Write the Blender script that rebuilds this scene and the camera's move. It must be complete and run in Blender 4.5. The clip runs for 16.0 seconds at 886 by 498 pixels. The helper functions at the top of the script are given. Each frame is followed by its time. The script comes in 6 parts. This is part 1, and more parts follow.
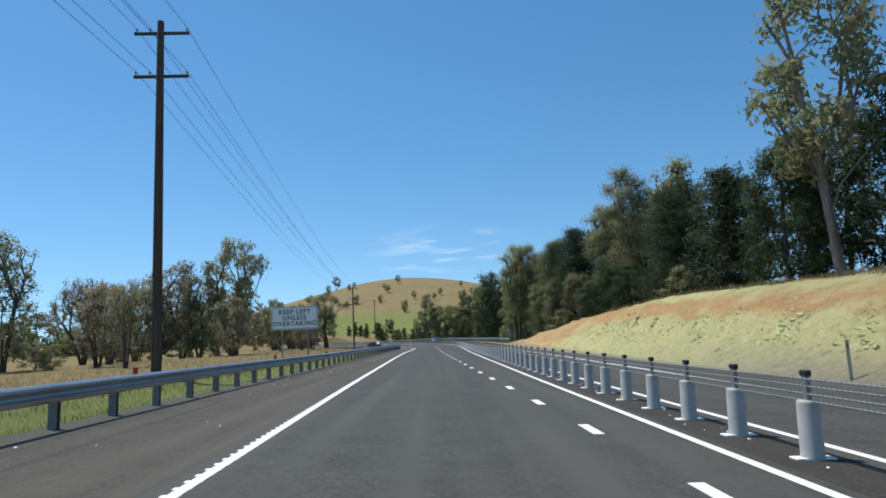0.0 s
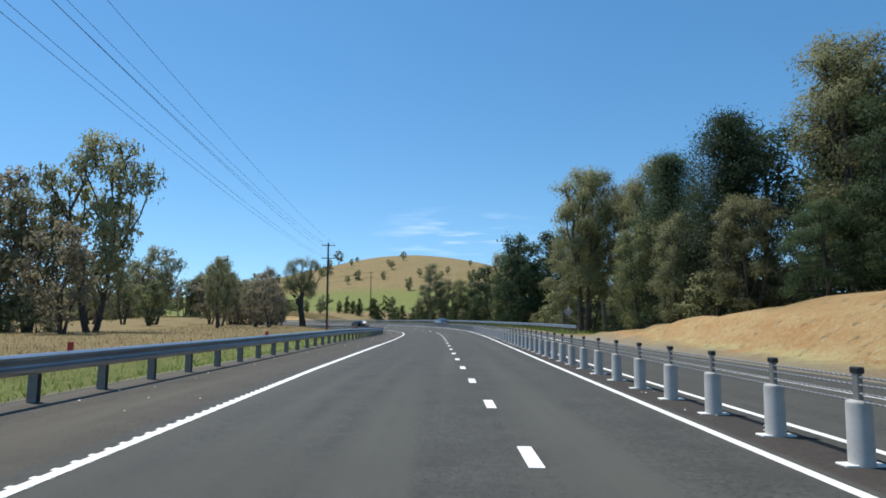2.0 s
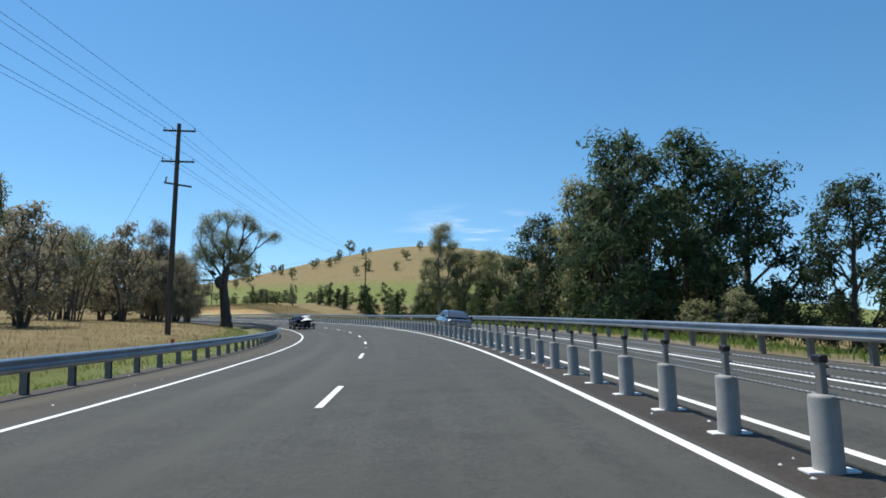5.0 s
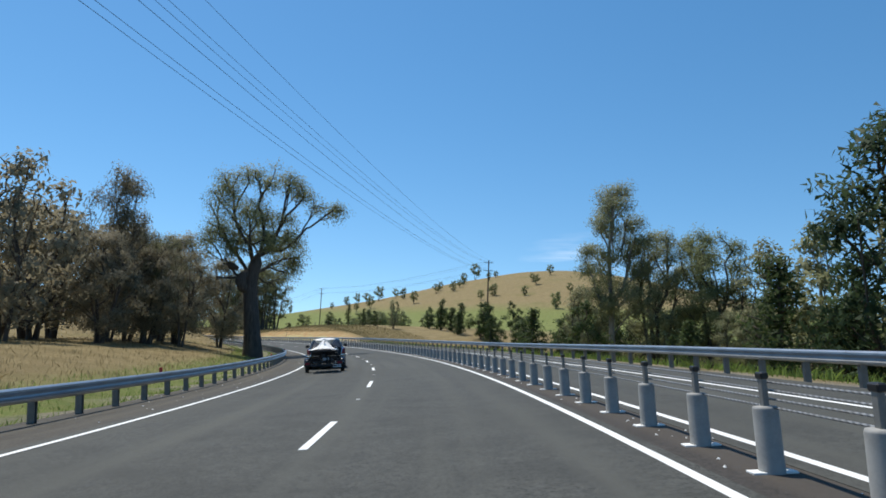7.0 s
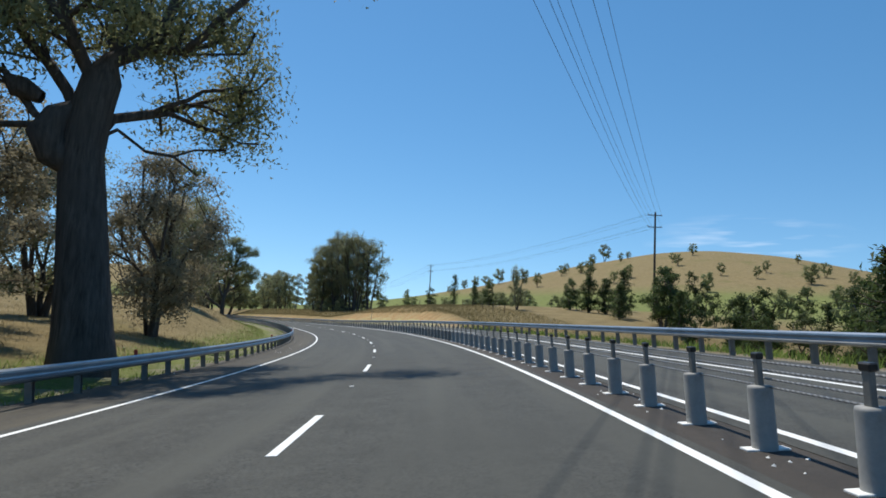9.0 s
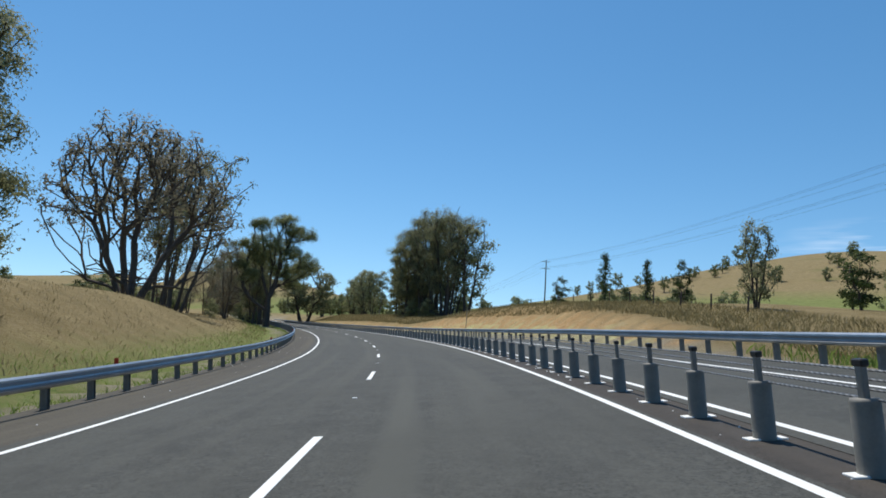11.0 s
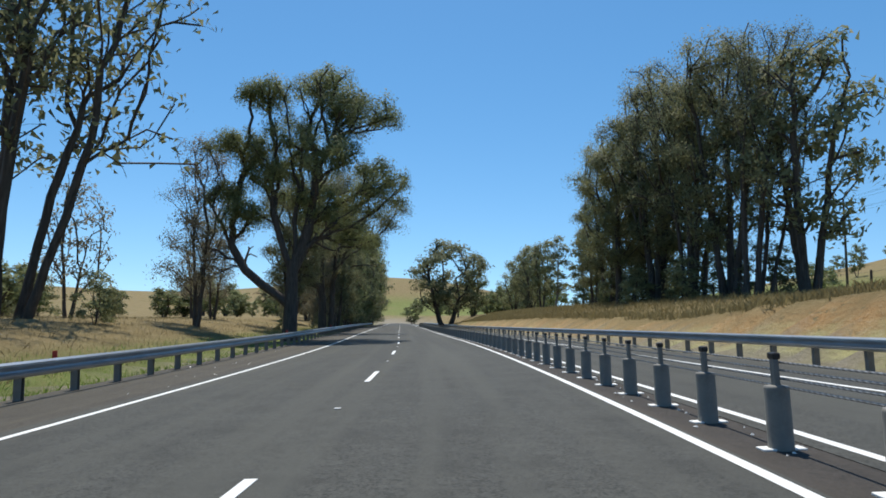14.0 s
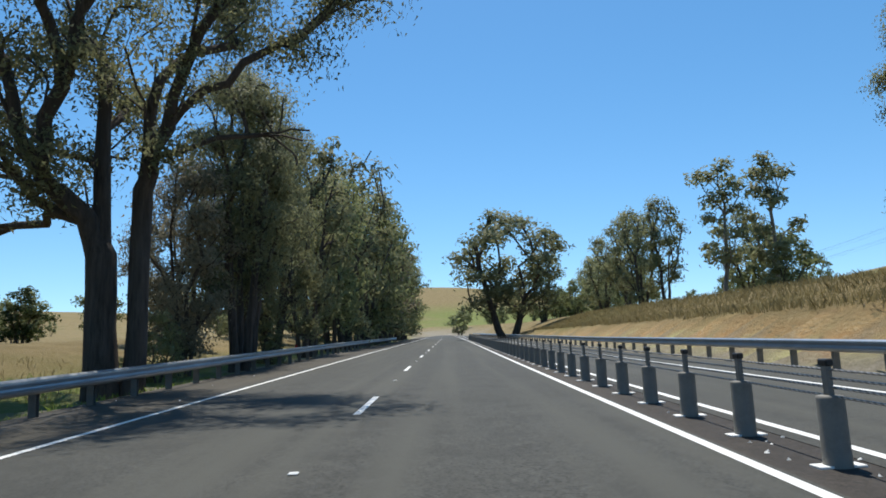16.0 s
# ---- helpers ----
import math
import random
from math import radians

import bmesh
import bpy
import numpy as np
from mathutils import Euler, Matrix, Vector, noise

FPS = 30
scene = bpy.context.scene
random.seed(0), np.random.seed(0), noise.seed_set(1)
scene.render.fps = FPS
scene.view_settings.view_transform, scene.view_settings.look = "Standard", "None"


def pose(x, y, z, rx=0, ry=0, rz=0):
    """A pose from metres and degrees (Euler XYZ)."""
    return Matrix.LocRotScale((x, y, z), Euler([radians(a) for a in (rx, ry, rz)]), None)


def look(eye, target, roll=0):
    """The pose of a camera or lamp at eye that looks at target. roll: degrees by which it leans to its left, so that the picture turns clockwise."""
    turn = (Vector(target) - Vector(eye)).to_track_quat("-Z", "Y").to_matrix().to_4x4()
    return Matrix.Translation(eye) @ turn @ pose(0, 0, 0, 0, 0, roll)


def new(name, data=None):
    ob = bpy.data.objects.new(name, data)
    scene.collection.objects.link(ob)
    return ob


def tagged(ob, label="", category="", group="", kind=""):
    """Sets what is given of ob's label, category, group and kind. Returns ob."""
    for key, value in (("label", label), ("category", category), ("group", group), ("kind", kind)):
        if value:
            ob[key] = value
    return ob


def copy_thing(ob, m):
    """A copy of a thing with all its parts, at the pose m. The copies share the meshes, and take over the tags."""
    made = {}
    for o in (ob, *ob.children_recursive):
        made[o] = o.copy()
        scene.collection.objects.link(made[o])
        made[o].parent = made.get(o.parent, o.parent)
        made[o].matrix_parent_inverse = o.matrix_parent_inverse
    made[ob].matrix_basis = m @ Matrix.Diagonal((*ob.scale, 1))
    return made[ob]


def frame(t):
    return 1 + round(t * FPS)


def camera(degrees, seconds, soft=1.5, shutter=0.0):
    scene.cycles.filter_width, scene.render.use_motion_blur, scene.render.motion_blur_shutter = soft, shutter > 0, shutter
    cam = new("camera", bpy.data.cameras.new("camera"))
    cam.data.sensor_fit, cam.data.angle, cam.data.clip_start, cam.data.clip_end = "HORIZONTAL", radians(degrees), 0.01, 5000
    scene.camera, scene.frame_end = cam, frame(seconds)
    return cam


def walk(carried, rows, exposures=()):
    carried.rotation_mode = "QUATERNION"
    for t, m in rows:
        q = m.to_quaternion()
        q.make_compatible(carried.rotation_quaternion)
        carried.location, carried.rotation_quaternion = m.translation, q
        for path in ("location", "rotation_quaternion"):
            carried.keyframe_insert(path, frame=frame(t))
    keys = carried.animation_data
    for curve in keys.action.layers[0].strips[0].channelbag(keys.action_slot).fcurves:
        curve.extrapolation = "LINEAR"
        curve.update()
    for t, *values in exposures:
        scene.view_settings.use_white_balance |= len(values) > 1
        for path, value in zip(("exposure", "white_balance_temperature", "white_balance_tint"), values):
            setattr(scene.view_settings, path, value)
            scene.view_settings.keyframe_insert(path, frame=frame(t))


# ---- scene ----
cam = camera(69.0, 16.0, soft=1.7)
PATH = [
    (0.0, pose(-0.08, -0.05, 1.344, 97.93, 2.74, 0.52)),
    (0.5, pose(-0.41, 12.56, 1.340, 97.38, 2.17, 0.56)),
    (1.0, pose(-0.74, 25.12, 1.332, 96.77, 1.46, 0.69)),
    (1.5, pose(-0.98, 37.99, 1.303, 96.30, 0.64, 1.05)),
    (2.0, pose(-1.16, 50.94, 1.314, 96.38, 0.00, 0.95)),
    (2.5, pose(-1.12, 63.92, 1.307, 95.87, 0.03, 0.47)),
    (3.0, pose(-1.03, 77.46, 1.272, 95.49, -0.20, -0.05)),
    (3.5, pose(-1.00, 90.32, 1.283, 95.73, -0.48, -0.10)),
    (4.0, pose(-1.10, 102.70, 1.286, 95.84, -0.66, 0.45)),
    (4.5, pose(-1.37, 114.98, 1.288, 95.92, -0.67, 1.43)),
    (5.0, pose(-1.88, 127.12, 1.290, 96.09, -0.63, 2.76)),
    (5.5, pose(-2.77, 139.13, 1.292, 96.47, -0.67, 4.53)),
    (6.0, pose(-4.13, 151.04, 1.295, 97.16, -0.95, 7.06)),
    (6.5, pose(-6.17, 163.38, 1.296, 98.31, -1.76, 10.47)),
    (7.0, pose(-8.86, 175.74, 1.313, 98.36, -2.29, 13.90)),
    (7.5, pose(-12.07, 187.93, 1.325, 97.28, -2.60, 16.23)),
    (8.0, pose(-15.76, 199.74, 1.287, 96.60, -2.80, 18.07)),
    (8.5, pose(-19.96, 211.35, 1.262, 97.21, -2.79, 20.61)),
    (9.0, pose(-24.86, 222.84, 1.310, 96.70, -3.03, 24.56)),
    (9.5, pose(-30.24, 233.96, 1.307, 96.47, -3.08, 27.57)),
    (10.0, pose(-36.12, 244.83, 1.303, 96.54, -3.21, 29.73)),
    (10.5, pose(-42.43, 255.46, 1.300, 96.77, -3.35, 31.71)),
    (11.0, pose(-49.14, 265.84, 1.296, 97.02, -3.48, 33.84)),
    (11.5, pose(-56.21, 275.97, 1.292, 97.15, -3.51, 36.05)),
    (12.0, pose(-63.56, 285.77, 1.278, 97.07, -3.67, 38.22)),
    (12.5, pose(-71.32, 295.24, 1.283, 96.76, -3.42, 40.41)),
    (13.0, pose(-79.41, 304.46, 1.283, 96.57, -2.65, 43.05)),
    (13.5, pose(-87.86, 313.28, 1.267, 96.54, -1.65, 46.08)),
    (14.0, pose(-97.62, 322.38, 1.316, 96.43, -1.09, 48.71)),
    (14.5, pose(-107.04, 330.55, 1.271, 96.79, -0.58, 50.79)),
    (15.0, pose(-117.02, 338.72, 1.259, 97.05, -0.37, 51.74)),
    (15.5, pose(-127.13, 346.72, 1.259, 97.25, 0.43, 52.19)),
    (16.0, pose(-137.86, 355.10, 1.290, 97.38, 1.43, 53.01)),
]
walk(cam, PATH, [(0.0, 0.14), (1.5, 0.23), (3.5, 0.27), (6.0, 0.22), (8.0, 0.12), (12.0, 0.03), (14.0, 0.15), (15.0, 0.26), (16.0, 0.28)])

# ---- world, sun, exposure ----
SUN_LEFT, SUN_UP = 55.0, 66.0          # degrees left of +y, above the horizon
world = bpy.data.worlds.new("sky")
scene.world = world
world.use_nodes = True
wn, wl = world.node_tree.nodes, world.node_tree.links
sky = wn.new("ShaderNodeTexSky")
sky.sky_type = "NISHITA"
sky.sun_disc = False
sky.sun_elevation = radians(SUN_UP)
sky.sun_rotation = radians(-SUN_LEFT)
sky.altitude = 500
sky.air_density, sky.dust_density, sky.ozone_density = 1.0, 0.15, 1.0
wn["Background"].inputs["Strength"].default_value = 0.135
clear = wn.new("ShaderNodeHueSaturation")
clear.inputs["Saturation"].default_value, clear.inputs["Hue"].default_value = 1.27, 0.492
haze_free = wn.new("ShaderNodeVectorMath")          # a clear day: no pale band along the skyline
haze_free.inputs[1].default_value = (0, 0, 0.09)
wl.new(wn.new("ShaderNodeTexCoord").outputs["Generated"], haze_free.inputs[0])
wl.new(haze_free.outputs[0], sky.inputs["Vector"])
wl.new(sky.outputs["Color"], clear.inputs["Color"])


def sky_math(op, a, b=None):
    m = wn.new("ShaderNodeMath")
    m.operation = op
    for sock, v in zip(m.inputs, (a, b)):
        if isinstance(v, (int, float)):
            sock.default_value = v
        elif v is not None:
            wl.new(v, sock)
    return m.outputs[0]


# thin streaks of cirrus low over the hill
way = wn.new("ShaderNodeTexCoord")
axes, streak, squeeze = wn.new("ShaderNodeSeparateXYZ"), wn.new("ShaderNodeTexNoise"), wn.new("ShaderNodeMapping")
wl.new(way.outputs["Generated"], axes.inputs[0])
squeeze.inputs["Scale"].default_value, squeeze.inputs["Rotation"].default_value = (9.0, 1.0, 85.0), (0, radians(5), 0)
wl.new(way.outputs["Generated"], squeeze.inputs["Vector"])
wl.new(squeeze.outputs[0], streak.inputs["Vector"])
streak.inputs["Scale"].default_value, streak.inputs["Detail"].default_value, streak.inputs["Roughness"].default_value = 1.0, 3.0, 0.5
aside = sky_math("POWER", sky_math("MULTIPLY", sky_math("ADD", axes.outputs[0], -0.01), 7.0), 2.0)
above = sky_math("POWER", sky_math("MULTIPLY", sky_math("ADD", axes.outputs[2], -0.135), 22.0), 2.0)
where = sky_math("MAXIMUM", sky_math("SUBTRACT", sky_math("SUBTRACT", 1.0, aside), above), 0.0)
ahead = sky_math("GREATER_THAN", axes.outputs[1], 0.0)
veil = wn.new("ShaderNodeMapRange")
veil.inputs["From Min"].default_value, veil.inputs["From Max"].default_value = 0.5, 0.72
wl.new(streak.outputs["Fac"], veil.inputs["Value"])
cirrus = wn.new("ShaderNodeHueSaturation")
cirrus.inputs["Saturation"].default_value, cirrus.inputs["Value"].default_value = 0.3, 1.4
wl.new(clear.outputs[0], cirrus.inputs["Color"])
blend = wn.new("ShaderNodeMix")
blend.data_type = "RGBA"
wl.new(sky_math("MULTIPLY", sky_math("MULTIPLY", veil.outputs[0], where), sky_math("MULTIPLY", ahead, 0.42)), blend.inputs[0])
wl.new(clear.outputs[0], blend.inputs[6])
wl.new(cirrus.outputs[0], blend.inputs[7])
wl.new(blend.outputs[2], wn["Background"].inputs["Color"])
sun = new("sun", bpy.data.lights.new("sun", "SUN"))
sun.data.energy, sun.data.angle, sun.data.color = 4.2, radians(0.55), (1.0, 0.95, 0.87)
a, e = radians(SUN_LEFT), radians(SUN_UP)
sun.matrix_world = look((-500 * math.sin(a) * math.cos(e), 500 * math.cos(a) * math.cos(e), 500 * math.sin(e)), (0, 0, 0))

# ---- materials ----
def nodes_of(name):
    m = bpy.data.materials.new(name)
    m.use_nodes = True
    return m, m.node_tree.nodes, m.node_tree.links, m.node_tree.nodes["Principled BSDF"]


def mix(n, l, fac, c1, c2):
    x = n.new("ShaderNodeMix")
    x.data_type = "RGBA"
    for sock, v in ((x.inputs[0], fac), (x.inputs[6], c1), (x.inputs[7], c2)):
        if isinstance(v, (tuple, list)):
            sock.default_value = (*v, 1.0)
        elif isinstance(v, (int, float)):
            sock.default_value = v
        else:
            l.new(v, sock)
    return x.outputs[2]


def noise_tex(n, l, scale, detail=6.0, rough=0.6, coord="Object", stretch=None):
    tc = n.new("ShaderNodeTexCoord")
    t = n.new("ShaderNodeTexNoise")
    t.inputs["Scale"].default_value, t.inputs["Detail"].default_value, t.inputs["Roughness"].default_value = scale, detail, rough
    if stretch:
        mp = n.new("ShaderNodeMapping")
        mp.inputs["Scale"].default_value = stretch
        l.new(tc.outputs[coord], mp.inputs["Vector"])
        l.new(mp.outputs[0], t.inputs["Vector"])
    else:
        l.new(tc.outputs[coord], t.inputs["Vector"])
    return t.outputs["Fac"]


def ramp(n, l, src, lo, hi):
    r = n.new("ShaderNodeMapRange")
    r.inputs["From Min"].default_value, r.inputs["From Max"].default_value = lo, hi
    l.new(src, r.inputs["Value"])
    return r.outputs["Result"]


def bump(n, l, b, height, strength, dist=0.02):
    k = n.new("ShaderNodeBump")
    k.inputs["Strength"].default_value, k.inputs["Distance"].default_value = strength, dist
    l.new(height, k.inputs["Height"])
    l.new(k.outputs[0], b.inputs["Normal"])


def plain(name, col, rough=0.6, metal=0.0, vary=0.25, scale=3.0, fine=60.0, bumpy=0.15, coord="Object", spec=0.5):
    """A surface with variation at two scales round a base colour."""
    m, n, l, b = nodes_of(name)
    dark = tuple(c * (1 - vary) for c in col)
    light = tuple(min(1, c * (1 + vary)) for c in col)
    big = noise_tex(n, l, scale, coord=coord)
    small = noise_tex(n, l, fine, coord=coord)
    c = mix(n, l, ramp(n, l, big, 0.3, 0.7), dark, light)
    c = mix(n, l, ramp(n, l, small, 0.35, 0.75), c, mix(n, l, 0.5, c, light))
    l.new(c, b.inputs["Base Color"])
    b.inputs["Roughness"].default_value, b.inputs["Metallic"].default_value = rough, metal
    b.inputs["Specular IOR Level"].default_value = spec
    if bumpy:
        bump(n, l, b, small, bumpy)
    return m


def leaf_mat(name, dark, light, spec=0.14):
    """Leaves: colour varies from tuft to tuft and with the noise of the crown."""
    m, n, l, b = nodes_of(name)
    g = n.new("ShaderNodeNewGeometry")
    oi = n.new("ShaderNodeObjectInfo")
    c = mix(n, l, ramp(n, l, g.outputs["Random Per Island"], -0.55, 1.55), dark, light)
    big = noise_tex(n, l, 0.5, 3.0)
    c = mix(n, l, ramp(n, l, big, 0.35, 0.7), c, mix(n, l, 0.5, c, light))
    hs = n.new("ShaderNodeHueSaturation")
    l.new(c, hs.inputs["Color"])
    v = n.new("ShaderNodeMath")
    v.operation = "MULTIPLY_ADD"
    v.inputs[1].default_value, v.inputs[2].default_value = 0.4, 0.8
    l.new(oi.outputs["Random"], v.inputs[0])
    l.new(v.outputs[0], hs.inputs["Value"])
    l.new(hs.outputs[0], b.inputs["Base Color"])
    b.inputs["Roughness"].default_value = 0.6
    b.inputs["Specular IOR Level"].default_value = spec
    tr = n.new("ShaderNodeBsdfTranslucent")
    l.new(hs.outputs[0], tr.inputs["Color"])
    ms = n.new("ShaderNodeMixShader")
    ms.inputs[0].default_value = 0.48
    l.new(b.outputs[0], ms.inputs[1])
    l.new(tr.outputs[0], ms.inputs[2])
    l.new(ms.outputs[0], n["Material Output"].inputs["Surface"])
    return m


def ground_mat():
    """Dry grass, green grass and raw soil, by the masks of the sheet."""
    m, n, l, b = nodes_of("paddock_ground")
    a1, a2, a3 = (n.new("ShaderNodeAttribute") for _ in range(3))
    a1.attribute_name, a2.attribute_name, a3.attribute_name = "soil", "green", "gravel"
    big = noise_tex(n, l, 0.035, 5.0)
    mid = noise_tex(n, l, 0.35, 6.0)
    fine = noise_tex(n, l, 5.0, 8.0, 0.7)
    dry = mix(n, l, ramp(n, l, mid, 0.3, 0.7), (0.19, 0.15, 0.078), (0.335, 0.27, 0.145))
    dry = mix(n, l, ramp(n, l, fine, 0.35, 0.7), dry, (0.20, 0.145, 0.06))
    dry = mix(n, l, ramp(n, l, big, 0.56, 0.75), dry, (0.16, 0.15, 0.055))
    grn = mix(n, l, ramp(n, l, mid, 0.3, 0.7), (0.09, 0.14, 0.03), (0.18, 0.235, 0.06))
    grn = mix(n, l, ramp(n, l, fine, 0.4, 0.75), grn, (0.24, 0.22, 0.09))
    a4 = n.new("ShaderNodeAttribute")
    a4.attribute_name = "crest"
    strata = noise_tex(n, l, 0.5, 6.0, 0.65, stretch=(0.6, 0.6, 2.5))
    rocky = noise_tex(n, l, 2.2, 9.0, 0.74)
    pale = mix(n, l, ramp(n, l, strata, 0.4, 0.62), (0.50, 0.46, 0.21), (0.38, 0.41, 0.19))
    pale = mix(n, l, ramp(n, l, rocky, 0.52, 0.66), pale, (0.58, 0.55, 0.32))
    rust = mix(n, l, ramp(n, l, strata, 0.38, 0.62), (0.48, 0.33, 0.155), (0.43, 0.25, 0.105))
    rust = mix(n, l, ramp(n, l, rocky, 0.56, 0.72), rust, (0.48, 0.34, 0.18))
    edge = n.new("ShaderNodeMath")
    edge.operation = "MULTIPLY_ADD"
    l.new(strata, edge.inputs[0])
    edge.inputs[1].default_value = 1.2
    l.new(a4.outputs["Fac"], edge.inputs[2])
    soil = mix(n, l, ramp(n, l, edge.outputs[0], 0.95, 1.3), pale, rust)
    # shade of the rock hollows, painted dark where the relief is low
    soil = mix(n, l, ramp(n, l, rocky, 0.36, 0.44), (0.19, 0.165, 0.085), soil)
    soil = mix(n, l, ramp(n, l, fine, 0.5, 0.8), soil, (0.55, 0.47, 0.30))
    grv = mix(n, l, ramp(n, l, fine, 0.3, 0.7), (0.20, 0.18, 0.14), (0.36, 0.33, 0.27))
    c = mix(n, l, a2.outputs["Fac"], dry, grn)
    c = mix(n, l, a1.outputs["Fac"], c, soil)
    c = mix(n, l, a3.outputs["Fac"], c, grv)
    l.new(c, b.inputs["Base Color"])
    b.inputs["Roughness"].default_value = 0.95
    b.inputs["Specular IOR Level"].default_value = 0.1
    tall = n.new("ShaderNodeMath")
    tall.operation = "MULTIPLY_ADD"
    l.new(rocky, tall.inputs[0])
    l.new(ramp(n, l, a1.outputs["Fac"], -0.35, 0.5), tall.inputs[1])
    l.new(fine, tall.inputs[2])
    bump(n, l, b, tall.outputs[0], 1.0, 0.17)
    return m


def asphalt_mat(name, col, warm):
    """Chip seal with wheel tracks along the lanes, patches and pale chips."""
    m, n, l, b = nodes_of(name)
    chips = noise_tex(n, l, 30.0, 5.0, 0.8)
    grit = noise_tex(n, l, 9.0, 6.0, 0.75)
    mid = noise_tex(n, l, 1.1, 7.0, 0.65)
    big = noise_tex(n, l, 0.12, 4.0)
    au, av, co, nz = n.new("ShaderNodeAttribute"), n.new("ShaderNodeAttribute"), n.new("ShaderNodeCombineXYZ"), n.new("ShaderNodeTexNoise")
    au.attribute_name, av.attribute_name = "across", "along"
    l.new(au.outputs["Fac"], co.inputs[0])
    l.new(av.outputs["Fac"], co.inputs[1])
    mp = n.new("ShaderNodeMapping")
    mp.inputs["Scale"].default_value = (1.3, 0.03, 1.0)
    l.new(co.outputs[0], mp.inputs["Vector"])
    l.new(mp.outputs[0], nz.inputs["Vector"])
    nz.inputs["Scale"].default_value, nz.inputs["Detail"].default_value = 1.0, 4.0
    c = mix(n, l, ramp(n, l, chips, 0.36, 0.66), tuple(x * 0.28 for x in col), tuple(x * 2.1 for x in col))
    c = mix(n, l, ramp(n, l, grit, 0.45, 0.68), c, tuple(x * 1.75 for x in col))
    c = mix(n, l, ramp(n, l, mid, 0.45, 0.78), c, tuple(x * 0.8 for x in col))
    c = mix(n, l, ramp(n, l, nz.outputs["Fac"], 0.46, 0.66), c, tuple(x * 1.35 for x in warm))
    c = mix(n, l, ramp(n, l, big, 0.5, 0.8), c, warm)
    l.new(c, b.inputs["Base Color"])
    b.inputs["Roughness"].default_value = 0.82
    b.inputs["Specular IOR Level"].default_value = 0.3
    bump(n, l, b, chips, 0.6, 0.015)
    return m


def bark_mat(name, dark, light, stretch=(3.0, 3.0, 0.35)):
    m, n, l, b = nodes_of(name)
    f = noise_tex(n, l, 2.2, 8.0, 0.7, stretch=stretch)
    g = noise_tex(n, l, 0.6, 3.0)
    c = mix(n, l, ramp(n, l, f, 0.35, 0.68), dark, light)
    c = mix(n, l, ramp(n, l, g, 0.45, 0.7), c, tuple(0.5 * (x + y) for x, y in zip(dark, light)))
    l.new(c, b.inputs["Base Color"])
    b.inputs["Roughness"].default_value = 0.9
    b.inputs["Specular IOR Level"].default_value = 0.15
    bump(n, l, b, f, 0.8, 0.05)
    return m


def glass_mat(name, tint, rough=0.02):
    m, n, l, b = nodes_of(name)
    b.inputs["Base Color"].default_value = (*tint, 1)
    b.inputs["Roughness"].default_value = rough
    b.inputs["IOR"].default_value = 1.5
    b.inputs["Coat Weight"].default_value = 0.6
    return m


def rope_mat():
    """Steel strands laid round a rope: light crowns and groove shade painted into the colour, with grime."""
    m, n, l, b = nodes_of("steel_rope")
    at_, fr = n.new("ShaderNodeAttribute"), n.new("ShaderNodeMath")
    at_.attribute_name, fr.operation = "twist", "PINGPONG"
    fr.inputs[1].default_value = 0.5
    l.new(at_.outputs["Fac"], fr.inputs[0])
    grime = noise_tex(n, l, 3.0)
    c = mix(n, l, ramp(n, l, fr.outputs[0], 0.1, 0.4), (0.15, 0.15, 0.15), (0.38, 0.38, 0.37))
    c = mix(n, l, ramp(n, l, grime, 0.4, 0.8), c, (0.2, 0.19, 0.17))
    l.new(c, b.inputs["Base Color"])
    b.inputs["Roughness"].default_value, b.inputs["Metallic"].default_value = 0.5, 0.4
    bump(n, l, b, fr.outputs[0], 0.6, 0.01)
    return m


